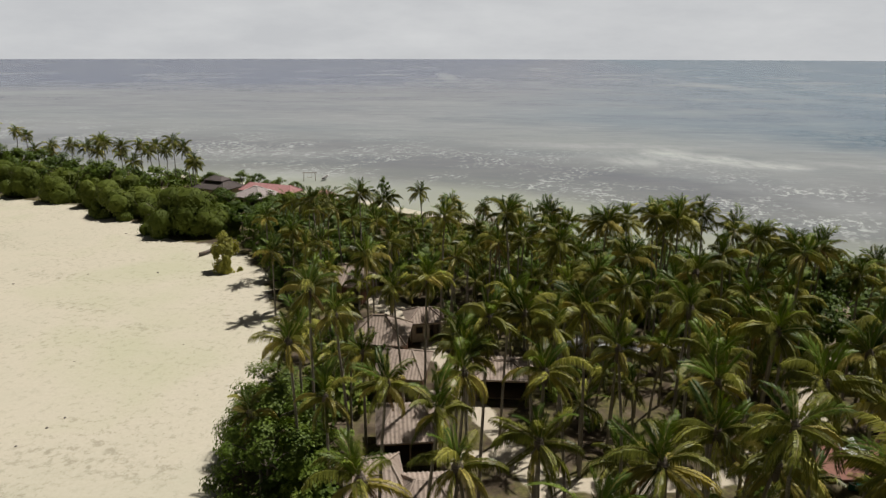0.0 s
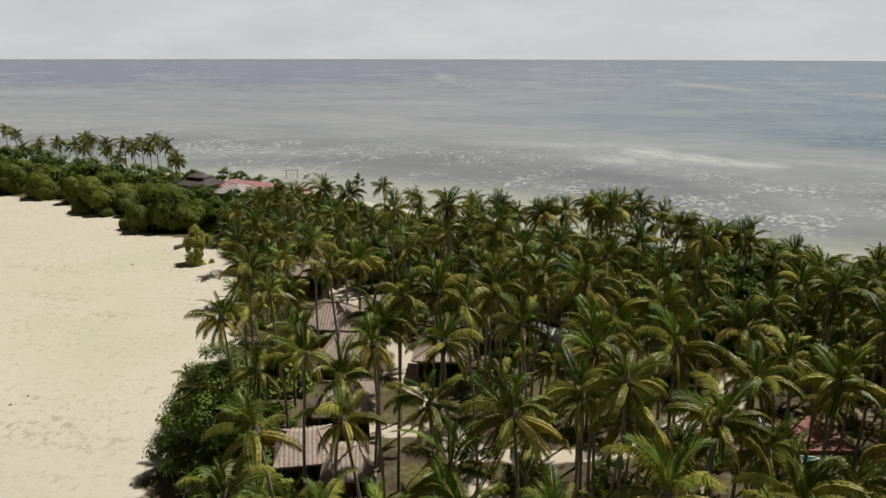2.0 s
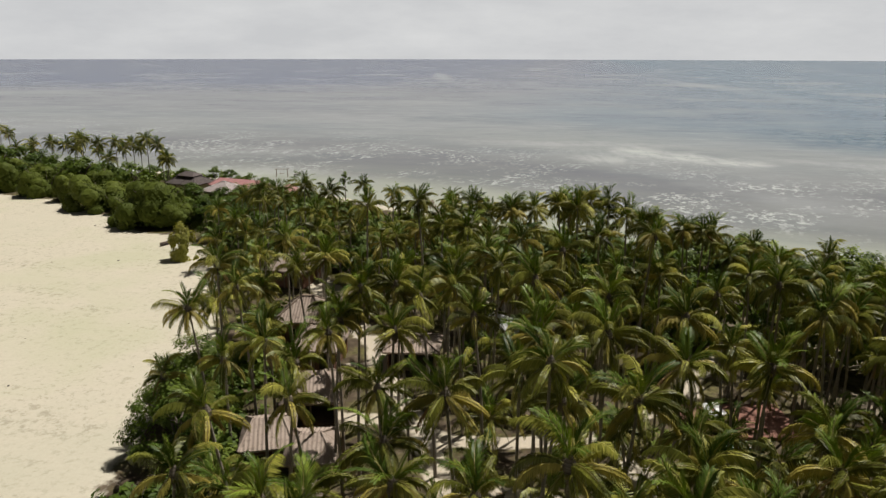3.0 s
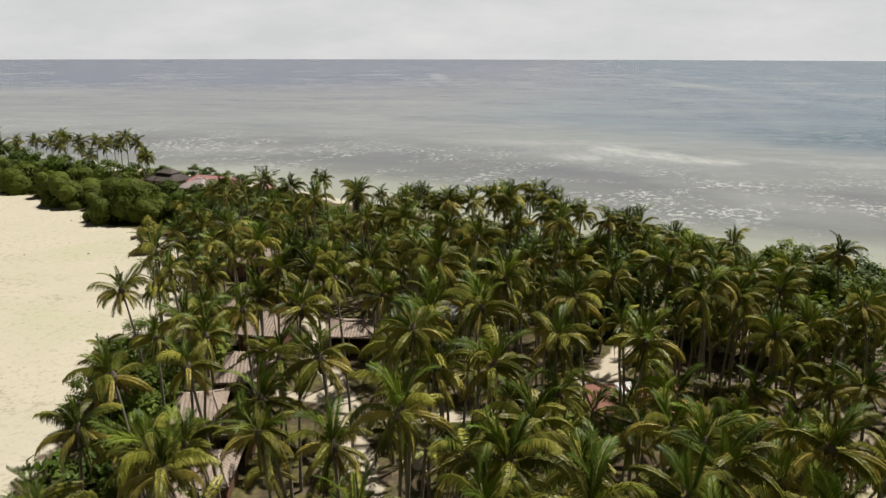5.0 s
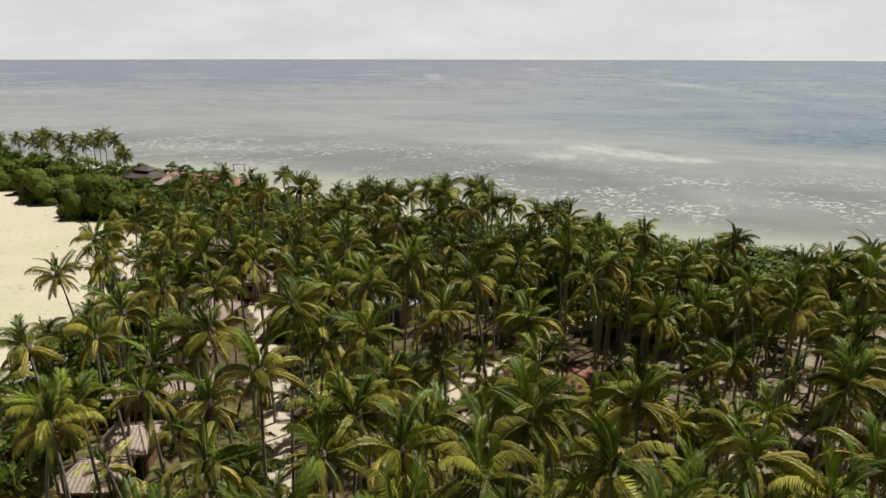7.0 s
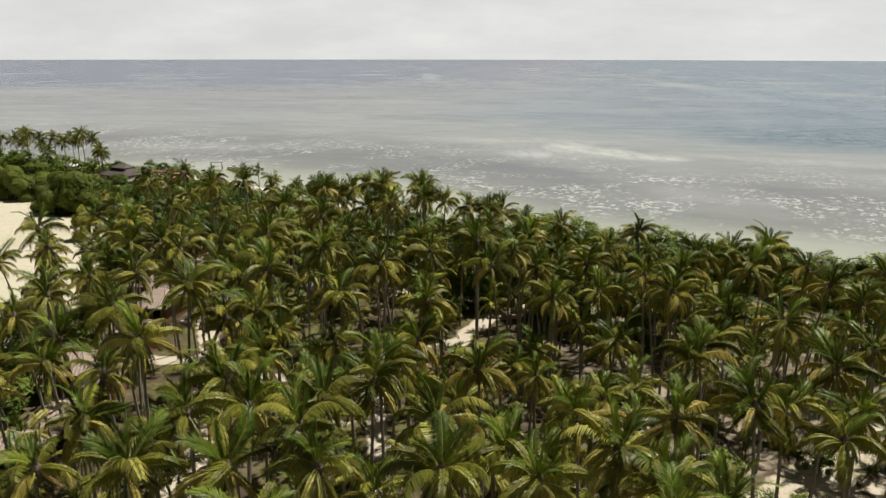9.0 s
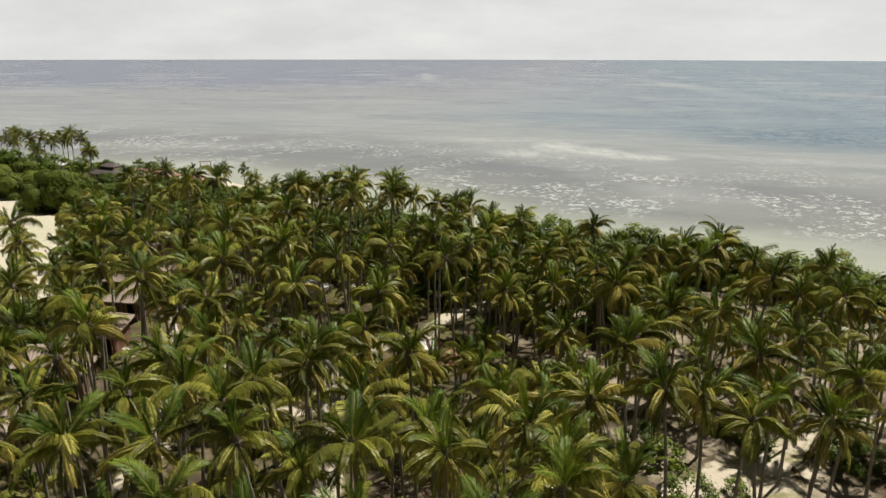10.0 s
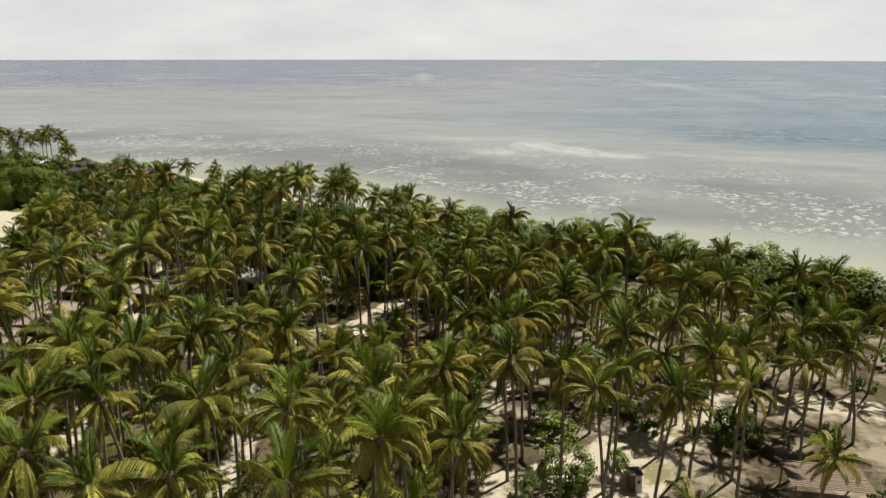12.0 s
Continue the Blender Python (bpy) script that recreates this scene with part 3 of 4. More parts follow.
def joined_crown(seed, yellow, count=24):
    """A whole crown in one mesh, for palms that stay far off."""
    r = random.Random(seed)
    verts, faces, index, tones, base = [], [], [], [], 0
    mats = [FROND, FROND_YOUNG, FROND_OLD, FROND_DRY, MIDRIB]
    for age, az, sc in crown_plan(r, count, yellow):
        me = r.choice(FAR_FRONDS[age])
        m = Matrix.Rotation(radians(az), 4, "Z") @ Matrix.Rotation(radians(r.gauss(0, 9)), 4, "Y") @ Matrix.Rotation(radians(r.gauss(0, 20)), 4, "X") @ Matrix.Scale(sc, 4)
        verts += [m @ v.co for v in me.vertices]
        k = mats.index(me.materials[0])
        for p in me.polygons:
            faces.append([base + i for i in p.vertices])
            index.append(4 if p.material_index else k)
        tones += [r.random()] * len(me.polygons)
        base += len(me.vertices)
    return tinted(mesh_from("crown", verts, faces, *mats, index=index), tones)


CROWNS = [joined_crown(300 + k, (0.1, 0.25, 0.45, 0.75)[k % 4], 27 + k % 4) for k in range(16)]
STAND_CROWNS = [joined_crown(330 + k, (0.15, 0.35, 0.6, 0.9)[k % 4], 16) for k in range(8)]
LOW_CROWNS = [joined_crown(350 + k, 0.1, 14) for k in range(6)]
TRUNKS = {}


def far_palm(x, y, h, seed, scale=0.75, label=PALM_LABEL, group="coconut palms of the grove", crowns=None):
    r = random.Random(seed)
    ob = tagged(new("coconut_palm"), label, "palm tree", group)
    h -= 1.1
    ob.location = (x, y, 0)
    key = (round(h), seed % 4)
    if key not in TRUNKS:
        TRUNKS[key] = trunk_mesh(round(h), 0.3 + 0.35 * (seed % 4), 1.7 * (seed % 4), 0.088, seed)
    part("trunk", TRUNKS[key], ob, Matrix.Diagonal((1, 1, h / round(h), 1)))
    part("crown", r.choice(crowns or CROWNS), ob, Matrix.Translation((0, 0, h - 0.1)) @ Matrix.Rotation(r.uniform(0, 6.28), 4, "Z") @ Matrix.Rotation(radians(r.uniform(-7, 7)), 4, "X") @ Matrix.Scale(scale * r.uniform(0.9, 1.08), 4))
    return ob


# crowns of the grove: x, y, height
BEACH_SIDE = [
    (3.2, 18.3, 14.2), (3.1, 21.5, 13.6), (0.7, 22.3, 12.8), (-4.7, 25.2, 12.4), (-3.8, 28.1, 14.4),
    (0.8, 28.5, 14.9), (-5.7, 33.6, 6.3), (-0.1, 34.4, 14.5), (1.4, 38.6, 14.8), (-3.5, 39.8, 13.5),
    (1.8, 41.6, 14.5), (3.2, 43.1, 16.6), (1.2, 43.5, 14.7), (-10.8, 44.5, 14.3),
    (-8.5, 45.0, 9.7), (-15.1, 48.1, 6.6), (-8.2, 48.7, 14.7), (-6.4, 51.2, 10.3),
    (-10.6, 51.5, 15.8), (-1.2, 53.3, 16.6), (2.1, 53.6, 11.6), (-4.2, 54.3, 15.4), (-7.8, 54.6, 9.5),
    (-12.3, 55.1, 11.7),
]
HUT_GROVE = [
    (12.6, 10.7, 13.8), (13.3, 14.1, 14.6), (14.9, 18.5, 17.4), (11.1, 21.0, 14.0), (7.2, 21.3, 14.5),
    (12.0, 24.0, 7.2), (6.6, 24.1, 14.9), (9.7, 26.1, 16.6), (15.2, 26.1, 18.4), (5.5, 28.6, 7.5),
    (16.5, 29.3, 14.5), (14.2, 31.1, 15.1), (5.4, 33.1, 13.3),
]
PATH_GROVE = [
    (15.8, 35.4, 15.8), (6.2, 37.3, 15.5), (16.2, 37.3, 16.1), (11.9, 42.2, 14.7), (16.5, 42.4, 17.6),
    (7.7, 43.6, 15.8), (5.8, 44.4, 16.4), (10.5, 47.0, 15.8), (14.5, 50.5, 16.2), (5.7, 52.5, 15.5),
    (10.9, 55.8, 15.3), (13.7, 57.9, 15.4),
]
MIDDLE_GROVE = [
    (29.4, 2.4, 14.2), (25.2, 3.9, 15.1), (27.6, 7.2, 16.3), (23.1, 8.4, 15.5), (26.5, 8.9, 17.3),
    (18.1, 9.2, 14.9), (32.8, 12.6, 15.5), (26.9, 12.9, 16.6), (22.9, 13.0, 16.0), (18.8, 14.8, 14.7),
    (29.3, 15.6, 16.2), (20.1, 17.8, 15.1), (29.3, 17.9, 16.1), (21.6, 20.9, 15.2), (29.9, 23.9, 13.4),
]
DEEP_GROVE = [
    (19.9, 25.9, 16.3), (31.2, 27.2, 13.6), (24.6, 30.1, 12.1), (19.4, 31.4, 17.8), (24.7, 32.5, 15.2),
    (30.5, 33.1, 6.7), (31.6, 35.4, 13.7), (27.2, 39.8, 15.5), (21.8, 41.1, 16.5), (31.7, 45.6, 15.1),
    (27.4, 49.4, 19.3), (20.1, 51.4, 17.2), (30.2, 55.4, 14.2), (24.3, 56.6, 17.7), (17.6, 61.5, 16.1),
]
SAND_GROVE = [
    (39.2, -0.3, 16.3), (34.1, 0.4, 16.2), (42.7, 4.9, 15.3), (33.1, 6.9, 16.3), (37.5, 7.4, 15.5),
    (43.4, 7.9, 14.7), (46.7, 8.8, 13.0), (41.8, 10.4, 15.3), (36.6, 12.7, 13.6), (45.8, 14.0, 14.9),
    (50.0, 14.1, 15.5), (71.7, 14.6, 8.3), (55.6, 14.7, 13.1), (40.8, 15.7, 13.9), (65.9, 15.8, 12.7),
    (57.8, 17.1, 13.3), (39.7, 17.3, 9.6), (62.0, 17.5, 11.5), (35.2, 17.6, 16.0), (54.3, 18.9, 12.5),
    (34.0, 19.2, 12.9), (65.5, 20.9, 12.6), (59.5, 22.8, 13.5), (50.0, 23.2, 14.1), (65.5, 23.2, 10.8),
]
LOW_GROVE = [
    (44.9, 26.7, 9.2), (51.9, 26.9, 13.2), (40.4, 30.1, 9.3), (36.1, 31.5, 8.5), (48.0, 35.1, 10.2),
    (39.2, 35.2, 7.7), (41.0, 36.8, 8.4), (42.9, 39.0, 12.6), (48.1, 39.0, 7.9), (37.4, 40.2, 15.4),
    (39.7, 43.7, 15.6), (48.2, 44.0, 11.4), (42.0, 44.1, 14.0), (36.2, 45.0, 16.3), (47.8, 48.8, 13.0),
    (41.8, 49.3, 15.6), (36.7, 51.1, 14.9), (51.1, 53.6, 14.1), (46.2, 55.9, 16.0), (43.2, 59.4, 13.9),
    (38.6, 60.0, 14.8),
]
SEA_GROVE = [
    (69.2, 24.0, 11.9), (74.9, 25.2, 10.1), (64.6, 27.0, 13.1), (80.4, 29.0, 9.4), (58.9, 29.3, 14.4),
    (73.5, 29.4, 12.6), (54.5, 30.4, 12.2), (79.6, 30.9, 11.0), (65.6, 31.1, 7.5), (77.3, 31.1, 10.5),
    (70.7, 32.7, 14.4), (56.7, 33.9, 12.5), (68.0, 34.5, 13.8), (74.2, 34.7, 12.8), (52.2, 34.9, 14.7),
    (56.8, 36.2, 12.5), (54.2, 39.1, 15.2), (68.0, 39.4, 13.9), (84.2, 39.9, 12.1), (73.5, 40.5, 14.5),
    (62.3, 42.6, 14.3), (52.3, 43.4, 13.5), (57.1, 43.6, 15.4), (68.2, 44.0, 14.0), (83.3, 44.2, 11.8),
    (59.6, 46.5, 14.3), (65.5, 46.9, 14.7), (62.6, 48.5, 14.2), (53.0, 49.3, 16.2), (66.7, 49.5, 14.9),
    (59.5, 49.8, 9.5), (60.5, 53.4, 9.2), (61.4, 56.3, 9.9),
]
FAR_GROVE = [
    (30.5, 64.1, 17.3), (43.1, 64.5, 14.4), (-7.5, 64.9, 15.1), (36.2, 67.3, 15.6), (33.1, 67.5, 16.3),
    (38.8, 67.6, 15.3), (30.1, 68.2, 16.8), (6.6, 68.7, 18.5), (17.3, 69.2, 17.5), (40.6, 69.9, 14.3),
    (24.9, 70.0, 17.5), (22.8, 70.6, 17.9), (61.1, 71.2, 8.2), (24.6, 72.9, 16.9), (20.4, 73.3, 16.8),
    (38.9, 73.5, 14.0), (0.3, 74.6, 16.8), (17.9, 76.1, 15.6), (30.1, 76.8, 16.7), (24.5, 77.7, 16.3),
    (29.0, 82.1, 15.6), (15.6, 82.2, 14.4),
]
POINT_GROVE = [
    (-22.0, 84.8, 9.8), (13.9, 85.5, 14.6), (-19.8, 87.5, 11.6), (-9.0, 91.0, 12.2), (4.9, 93.2, 10.7),
    (15.9, 93.4, 11.2), (5.7, 95.7, 7.1), (10.7, 96.3, 11.8), (-11.9, 96.7, 15.0), (-19.1, 97.3, 14.2),
    (2.6, 98.4, 11.9), (10.4, 99.2, 11.8), (-26.4, 99.6, 10.7), (-8.8, 101.2, 13.1), (6.3, 101.2, 11.9),
    (-20.3, 101.8, 12.4), (10.8, 102.3, 12.0), (-3.5, 102.5, 14.1), (1.3, 104.2, 12.2),
]
# palms that lean far over: x, y, reach, direction in degrees
LEANING = [(-10.8, 44.5, 4.5, -80), (-3.7, 28.5, 2.2, 150), (0.8, 27.8, 1.6, 170)]
HUTS = [(-6.6, 70.5, 4.4), (-4.0, 64, 3.8), (-13, 92, 4.5), (-2.9, 52.6, 3.8), (-5.1, 44.6, 3.0), (-1, 42.4, 2.9), (-1.4, 35.4, 2.8), (-1.8, 30.2, 2.8), (6.3, 64, 3.7), (17.5, 68.5, 3.0), (19.8, 79.5, 4.8), (20.6, 71, 4.0), (38.5, 62.5, 2.2), (42.5, 67, 2.2), (-12.3, 85.5, 3.4), (21.5, 63.5, 2.5), (-2.2, 77.5, 2.6), (33.5, 50, 4.0), (38.5, 50, 4.0), (75, 20, 3.5), (56, 6.5, 3.0), (64.5, 3.5, 3.0), (61, 21, 2.0)]
GAP_GROVE = [(31.5, 60, 8.5), (32.5, 65, 9.5), (29.5, 67, 10), (29, 73, 9.5), (32.5, 75.5, 10), (26, 70, 9), (27, 62, 8.5)]
TALL = BEACH_SIDE + HUT_GROVE + PATH_GROVE + MIDDLE_GROVE + DEEP_GROVE + SAND_GROVE + LOW_GROVE + SEA_GROVE + FAR_GROVE + POINT_GROVE + GAP_GROVE


def canopy(x, y):
    """Height of the crowns round a place, and how far the nearest stands."""
    near = sorted((math.hypot(x - a, y - b), h) for a, b, h in TALL)[:4]
    w = [1.0 / (d + 1.0) for d, _ in near]
    return sum(k * h for k, (_, h) in zip(w, near)) / sum(w), near[0][0]


taken = []
seed = 1000
for x, y, h in TALL:
    seed += 1
    taken.append((x, y))
    if y < 52:
        near_palm(x, y, h, seed)
    else:
        small = y > 96 and x > -6
        far_palm(x, y, h, seed, (0.50 if small else 0.61) * random.Random(seed).uniform(0.9, 1.12))

# the rest of the grove, a lower storey between the tall crowns
far_count, tries, surplus = 0, 0, []
while tries < 22000:
    tries += 1
    x, y = rng.uniform(-45, 110), rng.uniform(-14, 118)
    if not inside(x, y, PALM_LAND) or dist_line(x, y, BEACH_EDGE) < (4.0 if 63 < y < 98 else 9.0 if y < 45 else 6.5) or (-9 < x < 9 and 27 < y < 76):
        continue
    top, apart = canopy(x, y)
    gap = 8.5 if y < -2 or (x < 10 and y < 16) or x > 100 else 6.4 if x > 48 and y < 33 else 2.3 if dist_line(x, y, PALM_EDGE) < 12 else 2.9
    if any(math.hypot(x - a, y - b) < gap for a, b in taken):
        continue
    if any(dist_line(x, y, line) < w * 0.95 + (1.3 if x < 30 else 0.0) for line, w in PATHS) or any(math.hypot(x - a, y - b) < c + 0.6 for a, b, c in HUTS):
        continue
    taken.append((x, y))
    seed += 1
    h = top - rng.choice((rng.uniform(1.5, 4.0), rng.uniform(3.0, 7.0), rng.uniform(5.0, 9.0)))
    if apart > 9.0:
        h = min(h, 11.0)
    h = max(h, 3.0)
    if far_count < 140 and y < 75:
        far_count += 1
        far_palm(x, y, h, seed, 0.60, crowns=LOW_CROWNS if h < 9 else None)
    else:
        surplus.append((x, y, h))


def palm_stand(rows):
    """Palms that stay behind others or out of view, joined."""
    verts, faces, index, tones, base = [], [], [], [], 0
    for k, (x, y, h) in enumerate(rows):
        trunk = trunk_mesh(h, 0.6, k, 0.088, k)
        for me, m, plus in ((trunk, Matrix.Translation((x, y, 0)), 4), ((STAND_CROWNS[k % 8] if h > 9 else LOW_CROWNS[k % 6]), Matrix.Translation((x, y, h - 0.1)) @ Matrix.Rotation(k * 1.3, 4, "Z") @ Matrix.Scale(0.58 if h < 7 else 0.62, 4), 0)):
            verts += [m @ v.co for v in me.vertices]
            for p in me.polygons:
                faces.append([base + i for i in p.vertices])
                index.append(5 if plus else p.material_index)
                tones.append(0.0 if plus else me.attributes["tone"].data[p.index].value)
            base += len(me.vertices)
    ob = new("palm_stand", tinted(mesh_from("palm_stand", verts, faces, FROND, FROND_YOUNG, FROND_OLD, FROND_DRY, MIDRIB, PALM_BARK, index=index), tones))
    return tagged(ob, "stand of coconut palms beyond the nearer rows", "palm trees", kind="stuff")


# dry fronds that have fallen on the floor of the grove
FALLEN = [frond_mesh("fallen_frond", 2.5 + 0.3 * k, 3, 8, [FROND_LITTER], 71 + k, leaflets=34, width=0.07, hang=0.06) for k in range(3)]
for k in range(70):
    x, y = rng.uniform(8, 92), rng.uniform(10, 66)
    if inside(x, y, PALM_LAND) and all(math.hypot(x - a, y - b) > c + 1.5 for a, b, c in HUTS):
        ob = tagged(new("fallen_frond", FALLEN[k % 3]), "dry brown palm frond fallen on the grove floor", "palm frond", "fallen fronds")
        ob.matrix_basis = pose(x, y, 0.12, 0, 0, rng.uniform(0, 360))

# young palms under the others
YOUNG_LABEL = "young coconut palm with a short stem growing under taller palms"
young, tries = [], 0
while tries < 4500 and len(young) < 210:
    tries += 1
    x, y = rng.uniform(-8, 90), rng.uniform(0, 84)
    if not inside(x, y, PALM_LAND) or (x > 48 and y < 38) or (-9 < x < 9 and 27 < y < 76) or any(math.hypot(x - a, y - b) < 2.2 for a, b in taken) or any(math.hypot(x - a, y - b) < 3.4 for a, b in young):
        continue
    if any(dist_line(x, y, line) < w * 1.2 + 0.6 for line, w in PATHS) or any(math.hypot(x - a, y - b) < c + 1.2 for a, b, c in HUTS):
        continue
    young.append((x, y))
    seed += 1
    if len(young) < 31:
        far_palm(x, y, rng.uniform(2.5, 7.0), seed, 0.74, YOUNG_LABEL, "young palms of the grove")
    else:
        surplus.append((x, y, rng.uniform(2.5, 7.0)))
palm_stand(surplus)

# the row on the far point
for x, y, h in ((-129, 198, 14.5), (-124, 200, 12.5), (-117, 193, 12.0), (-113, 189, 8.5), (-104.9, 183.8, 10.5), (-107, 186, 8.5), (-99.4, 183.2, 10.8), (-95.9, 184, 10.0), (-90.5, 181.5, 12.2), (-88, 178, 12.0), (-93, 184, 9.0),
                (-80.8, 172, 11.8), (-83, 176, 9.5), (-75, 165, 9.0), (-73.6, 166.6, 12.8), (-72.6, 168.4, 11.2), (-71.3, 171, 12.2), (-67.5, 167, 11.5), (-64.6, 164.3, 13.9), (-63, 166.5, 12.2), (-59.3, 162.6, 9.6), (-60.5, 165, 8.6)):
    seed += 1
    far_palm(x, y, h, seed, 0.64, "tall coconut palm standing on the far point", "palms of the far point", [CROWNS[0], CROWNS[4], CROWNS[8], CROWNS[12]])


# ---- broad-leaved trees, mangrove and shrubs ----
def leafy_crown(name, rx, ry, rz, count, size, mat, seed, clumps=26, ruffle=1.0):
    """Leaves in clumps round a hollow, uneven crown."""
    r = random.Random(seed)
    verts, faces = [], []
    centres = []
    for k in range(clumps):
        z = r.uniform(-0.35, 1.0) if clumps > 15 else r.uniform(-0.1, 0.62)
        an = r.uniform(0, 6.28)
        q = math.sqrt(max(0.0, 1 - z * z)) * (r.uniform(0.72, 1.08) if clumps > 15 else r.uniform(0.45, 0.95))
        centres.append((Vector((q * math.cos(an) * rx, q * math.sin(an) * ry, z * rz * r.uniform(0.8, 1.1))), r.uniform(0.20, 0.40) if clumps > 15 else r.uniform(0.36, 0.52)))
    for k in range(count):
        c, cr = centres[k % clumps]
        d = Vector((r.gauss(0, 1), r.gauss(0, 1), r.gauss(0, 0.8))).normalized() * r.uniform(0.35, 1.0)
        p = c + Vector((d.x * rx * cr, d.y * ry * cr, d.z * rz * cr * 0.9))
        nrm = (d * 0.6 + Vector((p.x / rx, p.y / ry, p.z / rz)) * 0.8 + Vector((0, 0, 0.45)) + Vector((r.gauss(0, .28), r.gauss(0, .28), r.gauss(0, .25))) * ruffle).normalized()
        s = nrm.orthogonal().normalized()
        s = (Matrix.Rotation(r.uniform(0, 6.28), 3, nrm) @ s)
        t = nrm.cross(s)
        w, h = size * r.uniform(0.6, 1.0), size * r.uniform(0.9, 1.5)
        b = len(verts)
        verts += [p - t * h * 0.5, p + s * w * 0.5, p + t * h * 0.5 + nrm * -0.1 * size, p - s * w * 0.5]
        faces.append((b, b + 1, b + 2, b + 3))
    if clumps < 15:
        # the dense inner foliage of a close bush
        bm = bmesh.new()
        bmesh.ops.create_icosphere(bm, subdivisions=2, radius=1.0)
        for c, cr in centres:
            b, size = len(verts), cr * 0.72
            verts += [c + Vector((v.co.x * rx, v.co.y * ry, v.co.z * rz * 0.85)) * (size + r.uniform(-0.03, 0.03)) for v in bm.verts]
            faces += [tuple(b + v.index for v in f.verts) for f in bm.faces]
        bm.free()
    return mesh_from(name, verts, faces, mat)


def limbs_mesh(rx, rz, stem, radius, seed):
    """A short stem that forks into limbs that reach into the crown."""
    r = random.Random(seed)
    verts, faces = [], []
    tube([Vector((0, 0, -0.3)), Vector((0.05, 0, stem * 0.5)), Vector((0, 0.05, stem))], [radius * 1.3, radius, radius * 0.8], 7, verts, faces)
    for k in range(6):
        an = k * 1.05 + r.uniform(-0.3, 0.3)
        tip = Vector((math.cos(an) * rx * 0.75, math.sin(an) * rx * 0.75, stem + rz * r.uniform(0.3, 0.9)))
        mid = Vector((tip.x * 0.4, tip.y * 0.4, stem + (tip.z - stem) * 0.6))
        tube([Vector((0, 0, stem * 0.9)), mid, tip], [radius * 0.55, radius * 0.35, radius * 0.1], 5, verts, faces)
    return mesh_from("limbs", verts, faces, TREE_BARK, smooth=True)


KINDS = {}


def leafy(kind, name, label, category, group, x, y, scale=1.0, turn=0.0, flat=1.0):
    rx, rz, stem, count, size, mat, rad, clumps = kind
    key = id(mat), rx, int(turn * 10) % 3
    if key not in KINDS:
        KINDS[key] = (limbs_mesh(rx, rz, stem, rad, 5 + key[2]), leafy_crown("crown", rx, rx * 0.9, rz, count, size, mat, 40 + key[2], clumps, 0.55 if mat is MANGROVE else 0.7 if mat is BROADLEAF else 1.0))
    ob = tagged(new(name), label, category, group)
    ob.matrix_basis = Matrix.Translation((x, y, 0)) @ Matrix.Rotation(turn, 4, "Z") @ Matrix.Diagonal((scale, scale, scale * flat, 1))
    part("trunk", KINDS[key][0], ob)
    part("crown", KINDS[key][1], ob, Matrix.Translation((0, 0, stem)))
    return ob


TREE = (4.2, 3.6, 2.6, 2300, 0.45, BROADLEAF, 0.22, 26)
NEARTREE = (4.3, 3.6, 2.4, 7000, 0.25, BROADLEAF, 0.22, 34)
MANG = (4.6, 3.2, 0.5, 5600, 0.26, MANGROVE, 0.16, 14)
BUSH = (1.9, 1.5, 0.5, 460, 0.36, SHRUB, 0.07, 20)
NEARBUSH = (1.9, 1.8, 0.7, 2400, 0.16, BROADLEAF, 0.07, 24)
LIMEBUSH = (1.5, 1.3, 0.4, 1800, 0.15, SHRUB, 0.06, 22)
DARKBUSH = (2.0, 1.7, 0.5, 460, 0.36, BROADLEAF, 0.07, 20)
SEATREE = (2.6, 2.2, 1.6, 1400, 0.27, SHRUB, 0.10, 22)
DARKSEATREE = (2.7, 2.3, 1.5, 1300, 0.29, BROADLEAF, 0.10, 22)
DRYTREE = (1.9, 2.3, 5.4, 1100, 0.22, DRY_LEAVES, 0.13, 20)
SLIMTREE = (1.3, 1.8, 5.8, 600, 0.28, BROADLEAF, 0.10, 18)
YBUSH = (2.0, 2.6, 0.4, 6500, 0.25, YELLOW_SHRUB, 0.06, 26)

